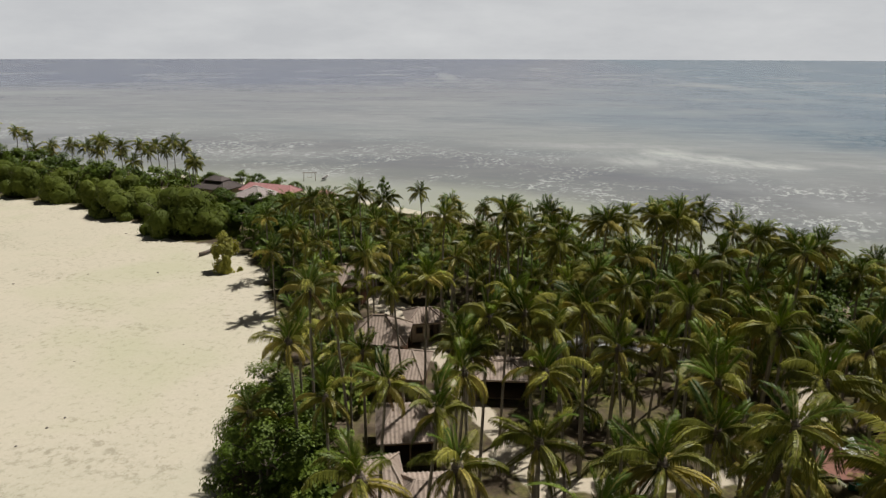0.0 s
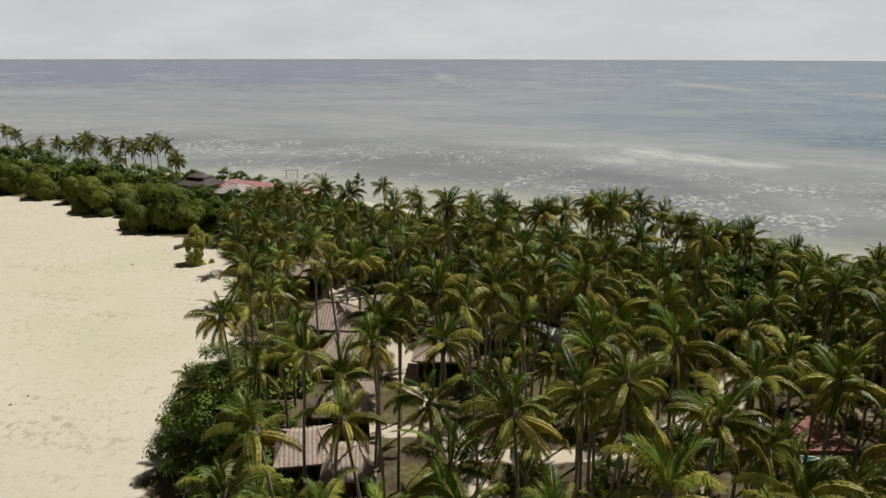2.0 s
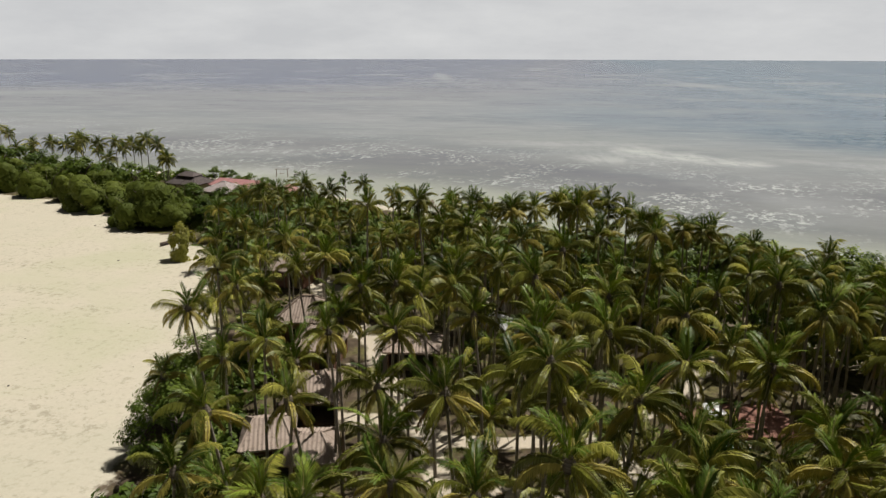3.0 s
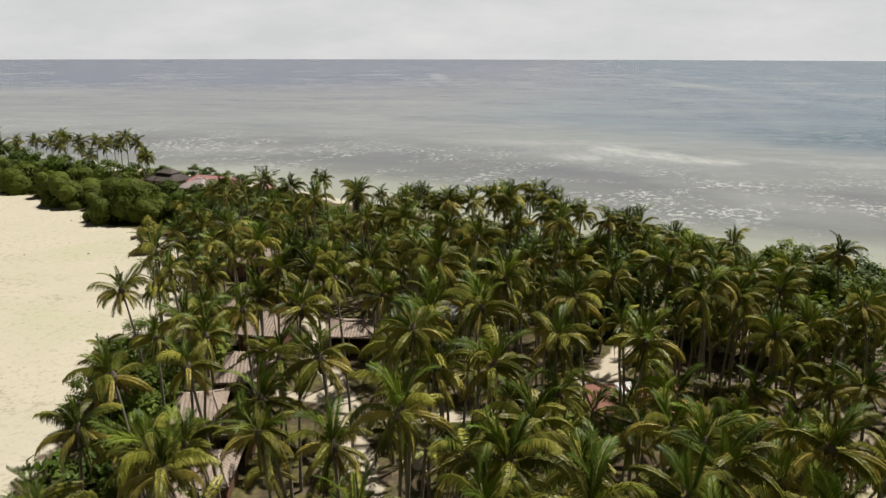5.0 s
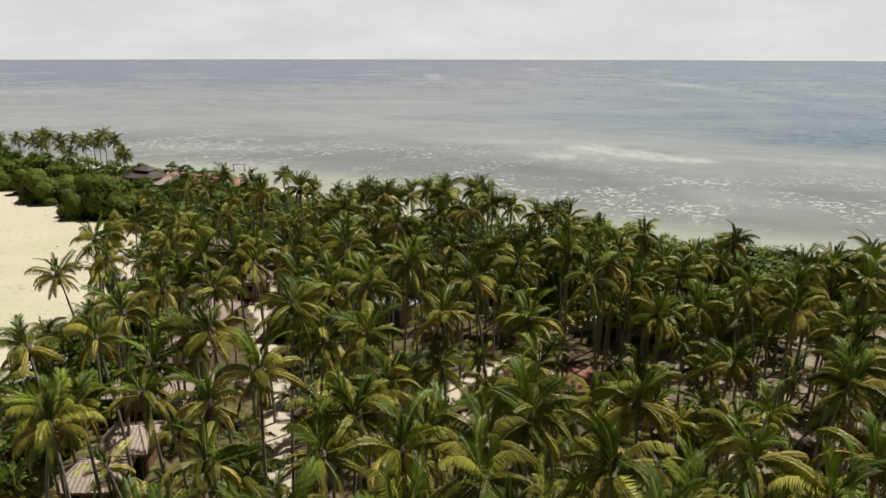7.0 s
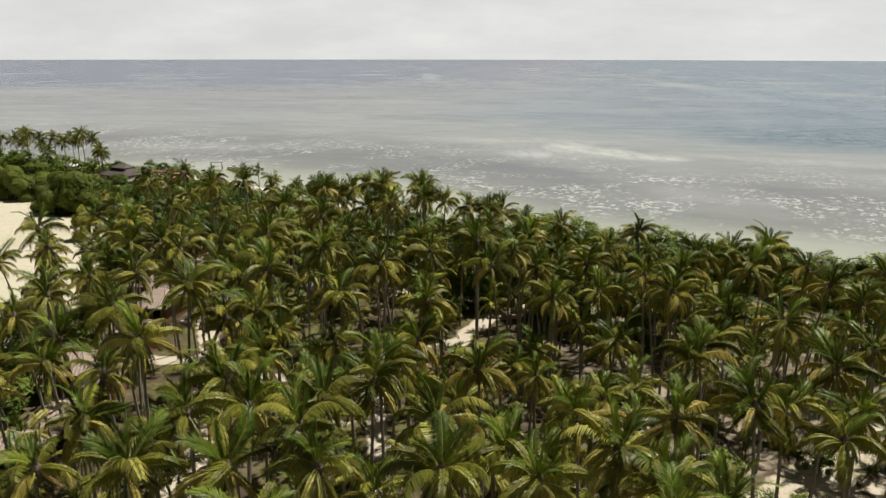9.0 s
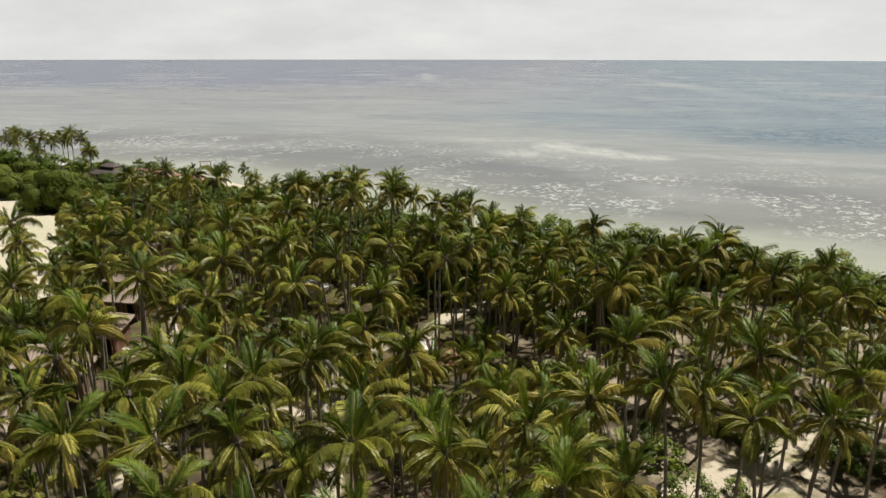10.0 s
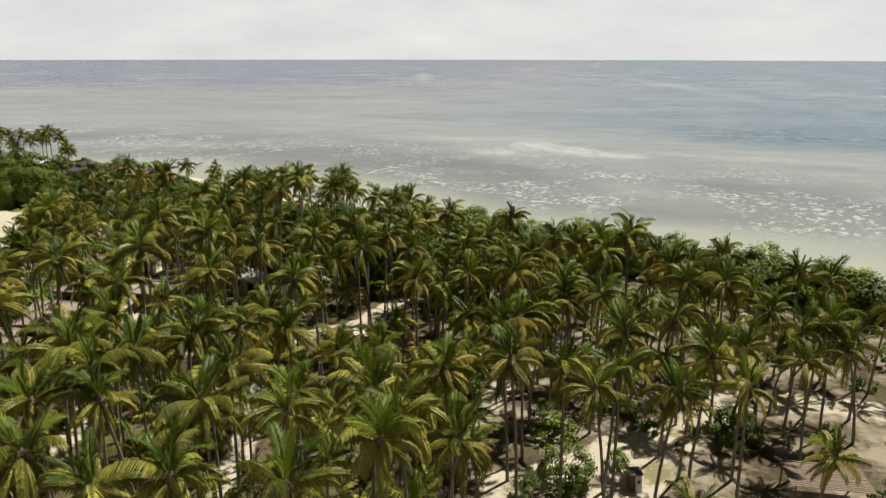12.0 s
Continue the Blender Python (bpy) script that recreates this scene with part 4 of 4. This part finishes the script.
for x, y, s in ((-14.5, 52, 0.98), (-13.5, 46.5, 1.0), (-16, 58.5, 0.85), (-21.5, 95, 0.8), (-19.5, 90, 0.65), (-25.0, 101, 0.95), (-26.5, 109, 1.1), (-31.5, 117, 1.1), (-51.5, 157, 0.5), (-23, 104, 1.05), (-26, 112, 1.1), (-31, 121, 1.1), (-38, 126, 0.9),
                (-44, 133, 0.65), (-37, 135, 0.6), (-30, 130, 0.65), (-58, 153, 1.0), (-66, 157, 1.05), (-74, 161, 1.0), (-82, 165, 1.1), (-90, 169, 1.1), (-98, 174, 1.1), (-106, 179, 1.15), (-115, 184, 1.15), (-124, 190, 1.1), (-22, 120, 1.0), (-15, 113, 0.9),
                (-61, 156.5, 0.95), (-50, 150, 0.62), (-46, 145, 0.7), (-40, 144, 0.7), (-35, 145, 0.62), (-31, 143, 0.7), (-25, 140, 0.75), (-52, 144, 0.7), (-20, 141, 0.7), (-35, 138, 0.8), (-28, 134, 0.85),
                (-57, 166, 0.7), (-52, 175, 0.62), (-47, 172.5, 0.6), (-41, 168.5, 0.55), (-36, 165, 0.5), (-60, 158.5, 0.85), (-66, 170, 0.7), (-10, 125, 0.8), (-3, 118, 0.75), (5, 112, 0.75), (-16, 130, 0.8)):
    if dist_line(x, y, PATHS[-1][0]) < 3.2:
        continue
    leafy(NEARTREE if y < 60 else TREE, "broadleaf_tree", "dense dark green broad-leaved tree at the edge of the beach", "tree", "broad-leaved trees by the beach", x, y, s * (1.15 if x < -56 else 1.0), rng.uniform(0, 6))
for x, y, s in ((-49, 130, 1.65), (-45.5, 126.5, 1.1), (-52.5, 127.5, 1.1), (-67, 143.5, 1.6), (-63.5, 140, 1.0), (-71, 142.5, 0.9), (-88, 159, 1.4), (-100, 164.5, 1.3), (-56.5, 136, 1.05), (-42, 126, 0.75), (-77, 151.5, 1.1), (-50.5, 137, 1.1), (-62, 149, 1.2), (-73, 157, 1.2), (-94, 170, 1.3), (-84, 166, 1.2),
                (-108, 172, 1.3), (-116, 176, 1.3), (-104, 178, 1.2), (-124, 182, 1.3), (-132, 187, 1.35), (-122, 191, 1.2)):
    leafy(MANG, "mangrove_bush", "low spreading olive-green mangrove bush on the sand", "bush", "mangrove bushes along the bay", x, y, s, rng.uniform(0, 6), rng.uniform(1.35, 1.65))
leafy(YBUSH, "yellow_shrub", "lone yellow-green shrub standing on the bare sand", "bush", "", -34.3, 104, 1.15, 0.4, 1.6)
leafy(DRYTREE, "dry_tree", "dry pinkish brown tree standing behind the last palms", "tree", "", 7.1, 113.5, 1.0, 0.3)
leafy(SLIMTREE, "slim_tree", "slim dark green tree standing above the shrubs by the sea", "tree", "", -12.8, 145.5, 1.0, 0.9)
# green belt of low trees along the sea
BELT = [(-140, 214), (-105, 198), (-70, 182), (-30, 157), (-10, 140), (16, 119), (44, 101), (58, 96), (73, 87), (84, 77), (94, 69), (106, 60), (122, 44)]
for k in range(160):
    q = k / 159 * (len(BELT) - 1.001)
    i = int(q)
    (x1, y1), (x2, y2) = BELT[i], BELT[i + 1]
    x, y = x1 + (x2 - x1) * (q - i), y1 + (y2 - y1) * (q - i)
    back = rng.uniform(0, 6)
    leafy((SEATREE if rng.random() < 0.4 else DARKSEATREE) if x > 25 else BUSH, "seaside_shrub", "bright green leafy shrub in the belt along the sea", "bush", "shrubs along the sea", x - back * 0.7, y - back * 0.7, rng.uniform(0.75, 1.2) * (1.35 if x > 50 else 1.2), rng.uniform(0, 6))
for x, y, s in ((69, 88, 1.6), (93.5, 71.8, 1.6), (101.6, 61, 1.5), (56.1, 96.5, 1.6), (46.2, 100, 1.5), (91.5, 73.5, 1.2), (67, 90, 1.2)):
    leafy(SEATREE, "seaside_tree", "lime-green leafy tree standing above the belt along the sea", "tree", "lime-green trees along the sea", x, y, s, rng.uniform(0, 6))
for k in range(36):
    q = k / 35 * 10.99
    i = int(q)
    (x1, y1), (x2, y2) = PALM_EDGE[i], PALM_EDGE[i + 1]
    x, y, out = x1 + (x2 - x1) * (q - i), y1 + (y2 - y1) * (q - i), rng.uniform(1, 9)
    leafy(SEATREE if rng.random() < 0.5 else DARKBUSH, "seaside_shrub", "bright green leafy shrub in the belt along the sea", "bush", "shrubs along the sea", x + out * 0.65, y + out * 0.75, rng.uniform(0.8, 1.3), rng.uniform(0, 6))
for k in range(70):
    x = rng.uniform(-40, 44)
    y = 151 - (x + 28) * 0.78 - rng.uniform(0, 34)
    if dist_line(x, y, SEA_EDGE) > 4 and all(math.hypot(x - a, y - b) > c + 1.5 for a, b, c in HUTS):
        leafy(rng.choice((DARKBUSH, DARKBUSH, BUSH)), "seaside_shrub", "bushy dark green shrub between the palms and the sea", "bush", "shrubs towards the sea", x, y, rng.uniform(1.0, 1.8), rng.uniform(0, 6))
for k in range(17):
    q = 1.2 + k / 16 * 7.0
    i = int(q)
    (x1, y1), (x2, y2) = PALM_EDGE[i], PALM_EDGE[i + 1]
    x, y, out = x1 + (x2 - x1) * (q - i), y1 + (y2 - y1) * (q - i), rng.uniform(-3, 3)
    leafy(TREE, "broadleaf_tree", "dense dark green broad-leaved tree behind the last palms", "tree", "broad-leaved trees towards the sea", x + out * 0.65, y + out * 0.75, rng.uniform(0.95, 1.3), rng.uniform(0, 6), 1.15)
for x, y, s in ((-11.3, 44.2, 1.3), (-9.5, 41.5, 1.0), (-12.5, 40.5, 1.1), (55.6, 23.0, 1.3), (52.5, 20.4, 0.9), (60.4, 25.2, 0.8), (64.7, 31.6, 0.95), (63, 34, 0.8), (55, 32, 0.9), (70.6, 29.0, 1.35), (72.5, 29.5, 1.0)):
    leafy(LIMEBUSH if s < 0.85 or x < -9 else NEARBUSH, "garden_shrub", "rounded dark green shrub growing on the grove floor", "bush", "shrubs of the grove", x, y, s, rng.uniform(0, 6))
for k in range(46):
    y = rng.uniform(22, 100)
    x = max(-16.5, -13.0 - max(0.0, y - 70) * 0.36) + rng.uniform(0, 5.5)
    if all(math.hypot(x - a, y - b) > c for a, b, c in HUTS):
        leafy(rng.choice((DARKBUSH, DARKBUSH, BUSH)), "beach_shrub", "dense green shrub between the huts and the beach", "bush", "shrubs at the edge of the beach", x, y, rng.uniform(0.8, 1.5), rng.uniform(0, 6))
for k in range(140):
    x, y = rng.uniform(-14, 95), rng.uniform(2, 120)
    if inside(x, y, GROVE) and not (-8 < x < 8 and 27 < y < 74) and all(dist_line(x, y, line) > w + 1.0 for line, w in PATHS) and all(math.hypot(x - a, y - b) > c + 0.8 for a, b, c in HUTS):
        leafy(rng.choice((BUSH, DARKBUSH, DARKBUSH)), "garden_shrub", "rounded dark green shrub growing on the grove floor", "bush", "shrubs of the grove", x, y, rng.uniform(0.5, 1.1), rng.uniform(0, 6))


# ---- huts and houses ----
def hip_roof(name, w, d, h, ridge, over, thick, mat):
    """A hipped roof with thickness; ridge is the length of the ridge along x."""
    a, b, r = w / 2 + over, d / 2 + over, ridge / 2
    top = [(-a, -b, 0), (a, -b, 0), (a, b, 0), (-a, b, 0), (-r, 0, h), (r, 0, h)]
    low = [(x * 0.97, y * 0.97, z - thick) for x, y, z in top]
    f = [(0, 1, 5, 4), (2, 3, 4, 5), (3, 0, 4), (1, 2, 5)]
    faces = f + [tuple(6 + i for i in reversed(q)) for q in f] + [(i, 6 + i, 6 + (i + 1) % 4, (i + 1) % 4) for i in range(4)]
    return mesh_from(name, top + low, faces, mat)


def roof_ribs(w, d, h, ridge, over, mat, step=0.36):
    """Bundles of thatch or folds of sheet that run down the four slopes, and the rolls over the hips."""
    a, b, r = w / 2 + over, d / 2 + over, ridge / 2
    verts, faces = [], []

    def bar(lo, hi, side, wide, high):
        s0 = len(verts)
        for p in (lo, hi):
            verts.extend([p - side * wide, p + Vector((0, 0, high)), p + side * wide])
        faces.extend([(s0, s0 + 1, s0 + 4, s0 + 3), (s0 + 1, s0 + 2, s0 + 5, s0 + 4), (s0, s0 + 2, s0 + 1)])

    for k in range(int(2 * a / step)):
        px = -a + (k + 0.5) * step
        q = 1.0 if abs(px) <= r else (a - abs(px)) / (a - r)
        for sgn in (-1, 1):
            bar(Vector((px, sgn * (b + 0.04), 0)), Vector((px, sgn * b * (1 - q), h * q)), Vector((1, 0, 0)), step * 0.42, 0.05 + 0.03 * rng.random())
    for k in range(int(2 * b / step)):
        py = -b + (k + 0.5) * step
        q = (b - abs(py)) / b
        for sgn in (-1, 1):
            bar(Vector((sgn * (a + 0.04), py, 0)), Vector((sgn * (a - (a - r) * q), py, h * q)), Vector((0, 1, 0)), step * 0.42, 0.05 + 0.03 * rng.random())
    return mesh_from("roof_ribs", verts, faces, mat)


def hip_roll(p, q, radius, mat):
    v, f = [], []
    tube([Vector(p), (Vector(p) + Vector(q)) / 2 + Vector((0, 0, 0.02)), Vector(q)], [radius] * 3, 6, v, f)
    return mesh_from("hip_roll", v, f, mat, smooth=True)


def hut(x, y, turn, w, d, eave, rise, roof, wall, label, ridge=None, name="thatched_hut", group="huts in the grove", cap=None, ribs=True, open_front=False):
    ob = tagged(new(name), label, "hut" if "hut" in name else "building", group)
    ob.matrix_basis = pose(x, y, 0, 0, 0, turn)
    ridge = w * 0.4 if ridge is None else ridge
    top = part("roof", hip_roof("hut_roof", w, d, rise, ridge, 0.55, 0.22, roof), ob, Matrix.Translation((0, 0, eave)))
    if ribs:
        part("roof_ribs", roof_ribs(w, d, rise, ridge, 0.55, roof), top)
    a, b, r = w / 2 + 0.55, d / 2 + 0.55, ridge / 2
    for sx in (-1, 1):
        for sy in (-1, 1):
            part("hip_roll", hip_roll((sx * a, sy * b, 0.05), (sx * r, 0, rise + 0.05), 0.09, cap or roof), top)
    # walls: the front leaves a doorway and a window
    sides = [(w, 0.15, 0, d / 2 - 0.08), (0.15, d - 0.32, -w / 2 + 0.08, 0), (0.15, d - 0.32, w / 2 - 0.08, 0), (w * 0.62, 0.15, -w * 0.19, -d / 2 + 0.08)]
    for sx, sy, px, py in sides[:3 if open_front else 4]:
        part("wall", box_mesh("hut_wall", sx, sy, eave - 0.05, wall), ob, Matrix.Translation((px, py, 0)))
    if not open_front:
        shutter = part("window", box_mesh("window_frame", 0.9, 0.08, 0.9, WOOD), ob, Matrix.Translation((-w * 0.22, -d / 2 - 0.03, 1.1)))
        part("pane", box_mesh("window_pane", 0.7, 0.04, 0.7, DARK, 0.0), shutter, Matrix.Translation((0, -0.04, 0.1)))
        part("door", box_mesh("hut_door", 0.85, 0.06, 2.0, WOOD), ob, Matrix.Translation((w * 0.32, -d / 2 + 0.5, 0)) @ Matrix.Rotation(radians(-70), 4, "Z"))
    part("floor", box_mesh("hut_floor", w - 0.34, d - 0.34, 0.12, WOOD, 0.0), ob)
    for px in (-w / 2, 0.0, w / 2):
        part("post", box_mesh("hut_post", 0.14, 0.14, eave - 0.05, WOOD), ob, Matrix.Translation((px * 0.98, -d / 2 - 0.35, 0)))
    if cap:
        part("ridge_cap", box_mesh("hut_ridge", ridge + 0.6, 0.35, 0.14, cap, 0.03), ob, Matrix.Translation((0, 0, eave + rise - 0.06)))
    return ob


hut(-7.0, 71.6, -4, 5.6, 5.6, 2.9, 2.2, THATCH, WALL_BROWN, "square hut under a weathered pinkish brown hip roof", 1.2, cap=WOOD)
hut(-4.0, 64.0, -8, 4.2, 5.6, 2.7, 1.6, THATCH, WALL_BROWN, "low hut with a sun-bleached roof and a dark red wall", 2.0)
hut(-13, 92, -15, 5.6, 6.2, 2.7, 2.0, THATCH, WALL_BROWN, "hut with a thatched roof half hidden by palms", 2.0, cap=WOOD)
hut(-2.9, 52.6, 6, 4.4, 5.6, 2.7, 1.7, THATCH, WALL_BROWN, "hut with a pale ribbed roof and a dark open front", 2.4, open_front=True)
hut(-5.1, 44.6, 10, 3.4, 4.6, 2.7, 1.3, THATCH, WALL_BROWN, "small hut with a ribbed pinkish brown roof", 2.4)
hut(-1.1, 42.6, 4, 3.1, 4.4, 2.6, 1.2, THATCH, WALL_BROWN, "hut with a ribbed roof and a reddish wall beside the path", 1.6)
hut(-1.4, 35.4, 4, 3.4, 4.2, 2.4, 1.0, THATCH, WALL_BROWN, "small hut with a sunlit ribbed roof on thin posts", 1.8)
hut(-1.8, 30.2, 2, 3.5, 3.4, 2.4, 1.0, THATCH, WALL_BROWN, "hut with a pale roof and reddish brown wall", 2.2)
hut(6.2, 63.7, -4, 5.2, 4.4, 2.4, 0.85, THATCH, WALL_BROWN, "broad low hut with a brown roof and an open dark front", 1.6, cap=WOOD, open_front=True)
hut(17.5, 68.5, -38, 6.0, 2.6, 2.6, 0.9, PALE_ROOF, WALL_PALE, "long low shed with a pale metal roof", 5.2)
hut(19.8, 81.4, 20, 5.4, 5.2, 2.8, 1.9, THATCH, WALL_PALE, "hut with a grey thatched roof deep in the grove", 1.5, cap=WHITE)
hut(-2.2, 77.5, 10, 3.6, 3.4, 2.6, 1.2, THATCH, WALL_PALE, "little hut with a cream wall and a dark window", 1.2)
house = hut(-54.4, 163.5, -25, 8.6, 6.6, 2.2, 2.1, DARK_ROOF, WALL_PALE, "large house with a dark two-tiered hip roof near the point", 3.4, "beach_house", "houses near the point", cap=DARK_ROOF)
part("roof", hip_roof("upper_roof", 4.4, 2.6, 0.9, 2.6, 0.5, 0.2, DARK_ROOF), house, Matrix.Translation((0, 0, 4.0)))
hut(-40.0, 156.5, -22, 13.0, 4.5, 2.8, 1.4, RED_ROOF, WALL_PALE, "long house with a red metal roof near the point", 11.0, "beach_house", "houses near the point")
hut(-42.0, 151.5, -25, 7.0, 6.4, 2.6, 2.0, GREY_ROOF, WALL_PALE, "house with a pinkish grey hip roof and white ridges", 0.6, "beach_house", "houses near the point", cap=WHITE)
hut(-26.4, 149.6, -20, 3.2, 3.2, 2.7, 1.5, SALMON_ROOF, WALL_PALE, "small house with a salmon pink hip roof", 0.8, "beach_house", "houses near the point")

hut(-84.3, 176.0, -30, 4.0, 3.0, 2.2, 0.7, PALE_ROOF, WALL_BROWN, "small shelter with a pale roof by the sandy clearing", 3.0, "open_hut", "shelters near the point", ribs=False)
hut(-76.5, 178.0, -20, 4.2, 3.0, 2.2, 0.8, PALE_ROOF, WALL_PALE, "small white-walled shelter by the sandy clearing", 3.0, "open_hut", "shelters near the point", ribs=False)

# ---- the terrace and what stands on it ----
def terrace():
    ob = tagged(new("terrace_floor"), "low terracotta terrace floor among the palms", "terrace")
    ob.location = (36.8, 51.0, 0)
    part("slab", box_mesh("slab", 10.8, 6.0, 0.25, TERRACOTTA, 0.03), ob)
    part("kerb", box_mesh("kerb", 11.0, 0.25, 0.36, TERRACOTTA, 0.03), ob, Matrix.Translation((0, -3.13, 0)))


terrace()


def lounger(x, y, turn):
    ob = tagged(new("sun_lounger"), "white sun lounger with raised back on the terrace", "lounger", "loungers on the terrace")
    ob.matrix_basis = pose(x, y, 0.25, 0, 0, turn)
    part("bed", box_mesh("bed", 0.7, 1.35, 0.08, WHITE), ob, Matrix.Translation((0, -0.3, 0.3)))
    part("backrest", box_mesh("backrest", 0.7, 0.75, 0.07, WHITE), ob, Matrix.Translation((0, 0.62, 0.5)) @ Matrix.Rotation(radians(35), 4, "X"))
    for px in (-0.28, 0.28):
        for py in (-0.85, 0.25):
            part("leg", box_mesh("leg", 0.06, 0.06, 0.31, WHITE, 0.0), ob, Matrix.Translation((px, py, 0)))


for x, y, turn in ((34.9, 51.9, 14), (36.0, 52.1, 14)):
    lounger(x, y, turn)


def boat(x, y, turn, length, beam, hull_mat, rim_mat, label):
    """A slim wooden boat: a hollow hull with rising ends, a rim and thwarts."""
    ob = tagged(new("wooden_boat"), label, "boat")
    ob.matrix_basis = pose(x, y, 0.02, 0, 0, turn)
    n, verts, faces = 12, [], []
    rim = []
    for i in range(n + 1):
        q = i / n * 2 - 1
        w = beam / 2 * (1 - abs(q) ** 2.6) + 0.02
        top = 0.45 + 0.25 * q * q
        px = q * length / 2
        verts += [(px, -w, top), (px, -w * 0.6, 0.12), (px, 0, 0.02), (px, w * 0.6, 0.12), (px, w, top), (px, w * 0.85, top), (px, 0, 0.14), (px, -w * 0.85, top)]
        rim.append((px, w, top))
    for i in range(n):
        for k in range(8):
            a0, a1 = i * 8, (i + 1) * 8
            faces.append((a0 + k, a1 + k, a1 + (k + 1) % 8, a0 + (k + 1) % 8))
    part("hull", mesh_from("hull", verts, faces, hull_mat, smooth=True), ob)
    for sgn in (-1, 1):
        v, f = [], []
        tube([Vector((px, py * sgn, pz + 0.02)) for px, py, pz in rim], [0.05] * len(rim), 5, v, f)
        part("rim", mesh_from("rim", v, f, rim_mat, smooth=True), ob)
    for q in (-0.25, 0.25):
        part("thwart", box_mesh("thwart", 0.2, beam * 0.8, 0.05, WOOD, 0.0), ob, Matrix.Translation((q * length, 0, 0.4)))


boat(35.0, 46.4, -8, 5.6, 1.1, TEAL, WHITE, "small teal boat with a white rim beside the terrace")
boat(-32.6, 187.5, 80, 5.0, 0.8, DARK_ROOF, WHITE, "dark slim boat with a pale rim by the sea")
boat(-40.3, 113.6, 69, 5.4, 0.7, DARK_ROOF, WOOD, "dark slim canoe pulled up on the sand")


def booth(x, y, turn):
    ob = tagged(new("wooden_booth"), "small wooden booth with a pale sloping front on the sand", "booth")
    ob.matrix_basis = pose(x, y, 0, 0, 0, turn)
    part("body", box_mesh("body", 0.95, 0.8, 1.5, WALL_BROWN), ob)
    part("roof", box_mesh("roof", 1.15, 1.05, 0.08, DARK_ROOF), ob, Matrix.Translation((0, 0, 1.5)) @ Matrix.Rotation(radians(6), 4, "X"))
    front = part("front_panel", box_mesh("front_panel", 0.55, 0.05, 1.45, WHITE), ob, Matrix.Translation((0.2, -0.62, 0.02)) @ Matrix.Rotation(radians(-10), 4, "X"), "pale leaning panel")
    # solid black plate on the panel, painted as the shade of a hole
    part("opening_plate", box_mesh("opening_plate", 0.2, 0.03, 0.22, DARK, 0.0), front, Matrix.Translation((0, -0.03, 0.75)))


booth(60.9, 22.2, 8)


def slat_shelter(x, y, turn, w, d, h):
    """A low roof of bamboo slats on posts."""
    ob = tagged(new("bamboo_shelter"), "low open shelter with a pale bamboo slat roof", "shelter")
    ob.matrix_basis = pose(x, y, 0, 0, 0, turn)
    for px in (-w / 2 + 0.1, w / 2 - 0.1):
        for py in (-d / 2 + 0.1, d / 2 - 0.1):
            part("post", box_mesh("post", 0.1, 0.1, h, WOOD, 0.0), ob, Matrix.Translation((px, py, 0)))
    for py in (-d / 2 + 0.1, d / 2 - 0.1):
        part("beam", box_mesh("beam", w, 0.1, 0.12, WOOD, 0.0), ob, Matrix.Translation((0, py, h)))
    slat = box_mesh("slat", 0.2, d + 0.5, 0.05, BAMBOO, 0.01)
    for k in range(int(w / 0.24)):
        part("slat", slat, ob, Matrix.Translation((-w / 2 + 0.12 + k * 0.24, 0, h + 0.125 + rng.uniform(0, 0.02))))


slat_shelter(75.2, 20.8, 80, 3.6, 5.4, 2.0)


def swing_frame(x, y, turn):
    ob = tagged(new("swing_frame"), "bare timber swing frame at the edge of the sea", "swing")
    ob.matrix_basis = pose(x, y, -0.3, 0, 0, turn)
    for px in (-1.6, 1.6):
        for sgn in (-1, 1):
            v, f = [], []
            tube([Vector((px, 0.9 * sgn, 0)), Vector((px * 0.92, 0, 2.2))], [0.1, 0.08], 6, v, f)
            part("post", mesh_from("post", v, f, WOOD), ob)
    v, f = [], []
    tube([Vector((-2.0, 0, 2.15)), Vector((2.0, 0, 2.15))], [0.09, 0.09], 6, v, f)
    part("crossbar", mesh_from("crossbar", v, f, WOOD), ob)
    for px in (-0.5, 0.5):
        v, f = [], []
        tube([Vector((px, 0, 2.15)), Vector((px, 0, 0.9))], [0.025, 0.025], 4, v, f)
        part("rope", mesh_from("rope", v, f, WOOD), ob)
    part("seat", box_mesh("seat", 1.2, 0.4, 0.06, WOOD, 0.0), ob, Matrix.Translation((0, 0, 0.86)))


swing_frame(-36.6, 186.0, 10)


def driftwood(x, y, size, seed):
    """A worn, lumpy piece of wood or coral rock, half sunk in the sand."""
    r = random.Random(seed)
    bm = bmesh.new()
    bmesh.ops.create_icosphere(bm, subdivisions=2, radius=size)
    for v in bm.verts:
        v.co *= r.uniform(0.75, 1.1)
        v.co.x *= 1.5
        v.co.z = v.co.z * 0.5 + size * 0.25
    me = bpy.data.meshes.new("driftwood")
    bm.to_mesh(me)
    bm.free()
    me.materials.append(DARK_ROOF)
    ob = tagged(new("driftwood", me), "dark lump of driftwood lying on the bare sand", "driftwood", "debris on the beach")
    ob.matrix_basis = pose(x, y, 0.0, 0, 0, r.uniform(0, 360))


for k, (x, y, size) in enumerate(((-44.8, 102.4, 0.45), (-64.2, 96.8, 0.35), (-35.7, 57.8, 0.3), (-36.4, 56.0, 0.3), (-30.7, 74.8, 0.22), (-55.4, 101.5, 0.3), (-37.4, 52.9, 0.25), (-60.6, 126.6, 0.4), (-41.2, 70.1, 0.2), (-24.7, 62.3, 0.2))):
    driftwood(x, y, size * 0.4, 500 + k)
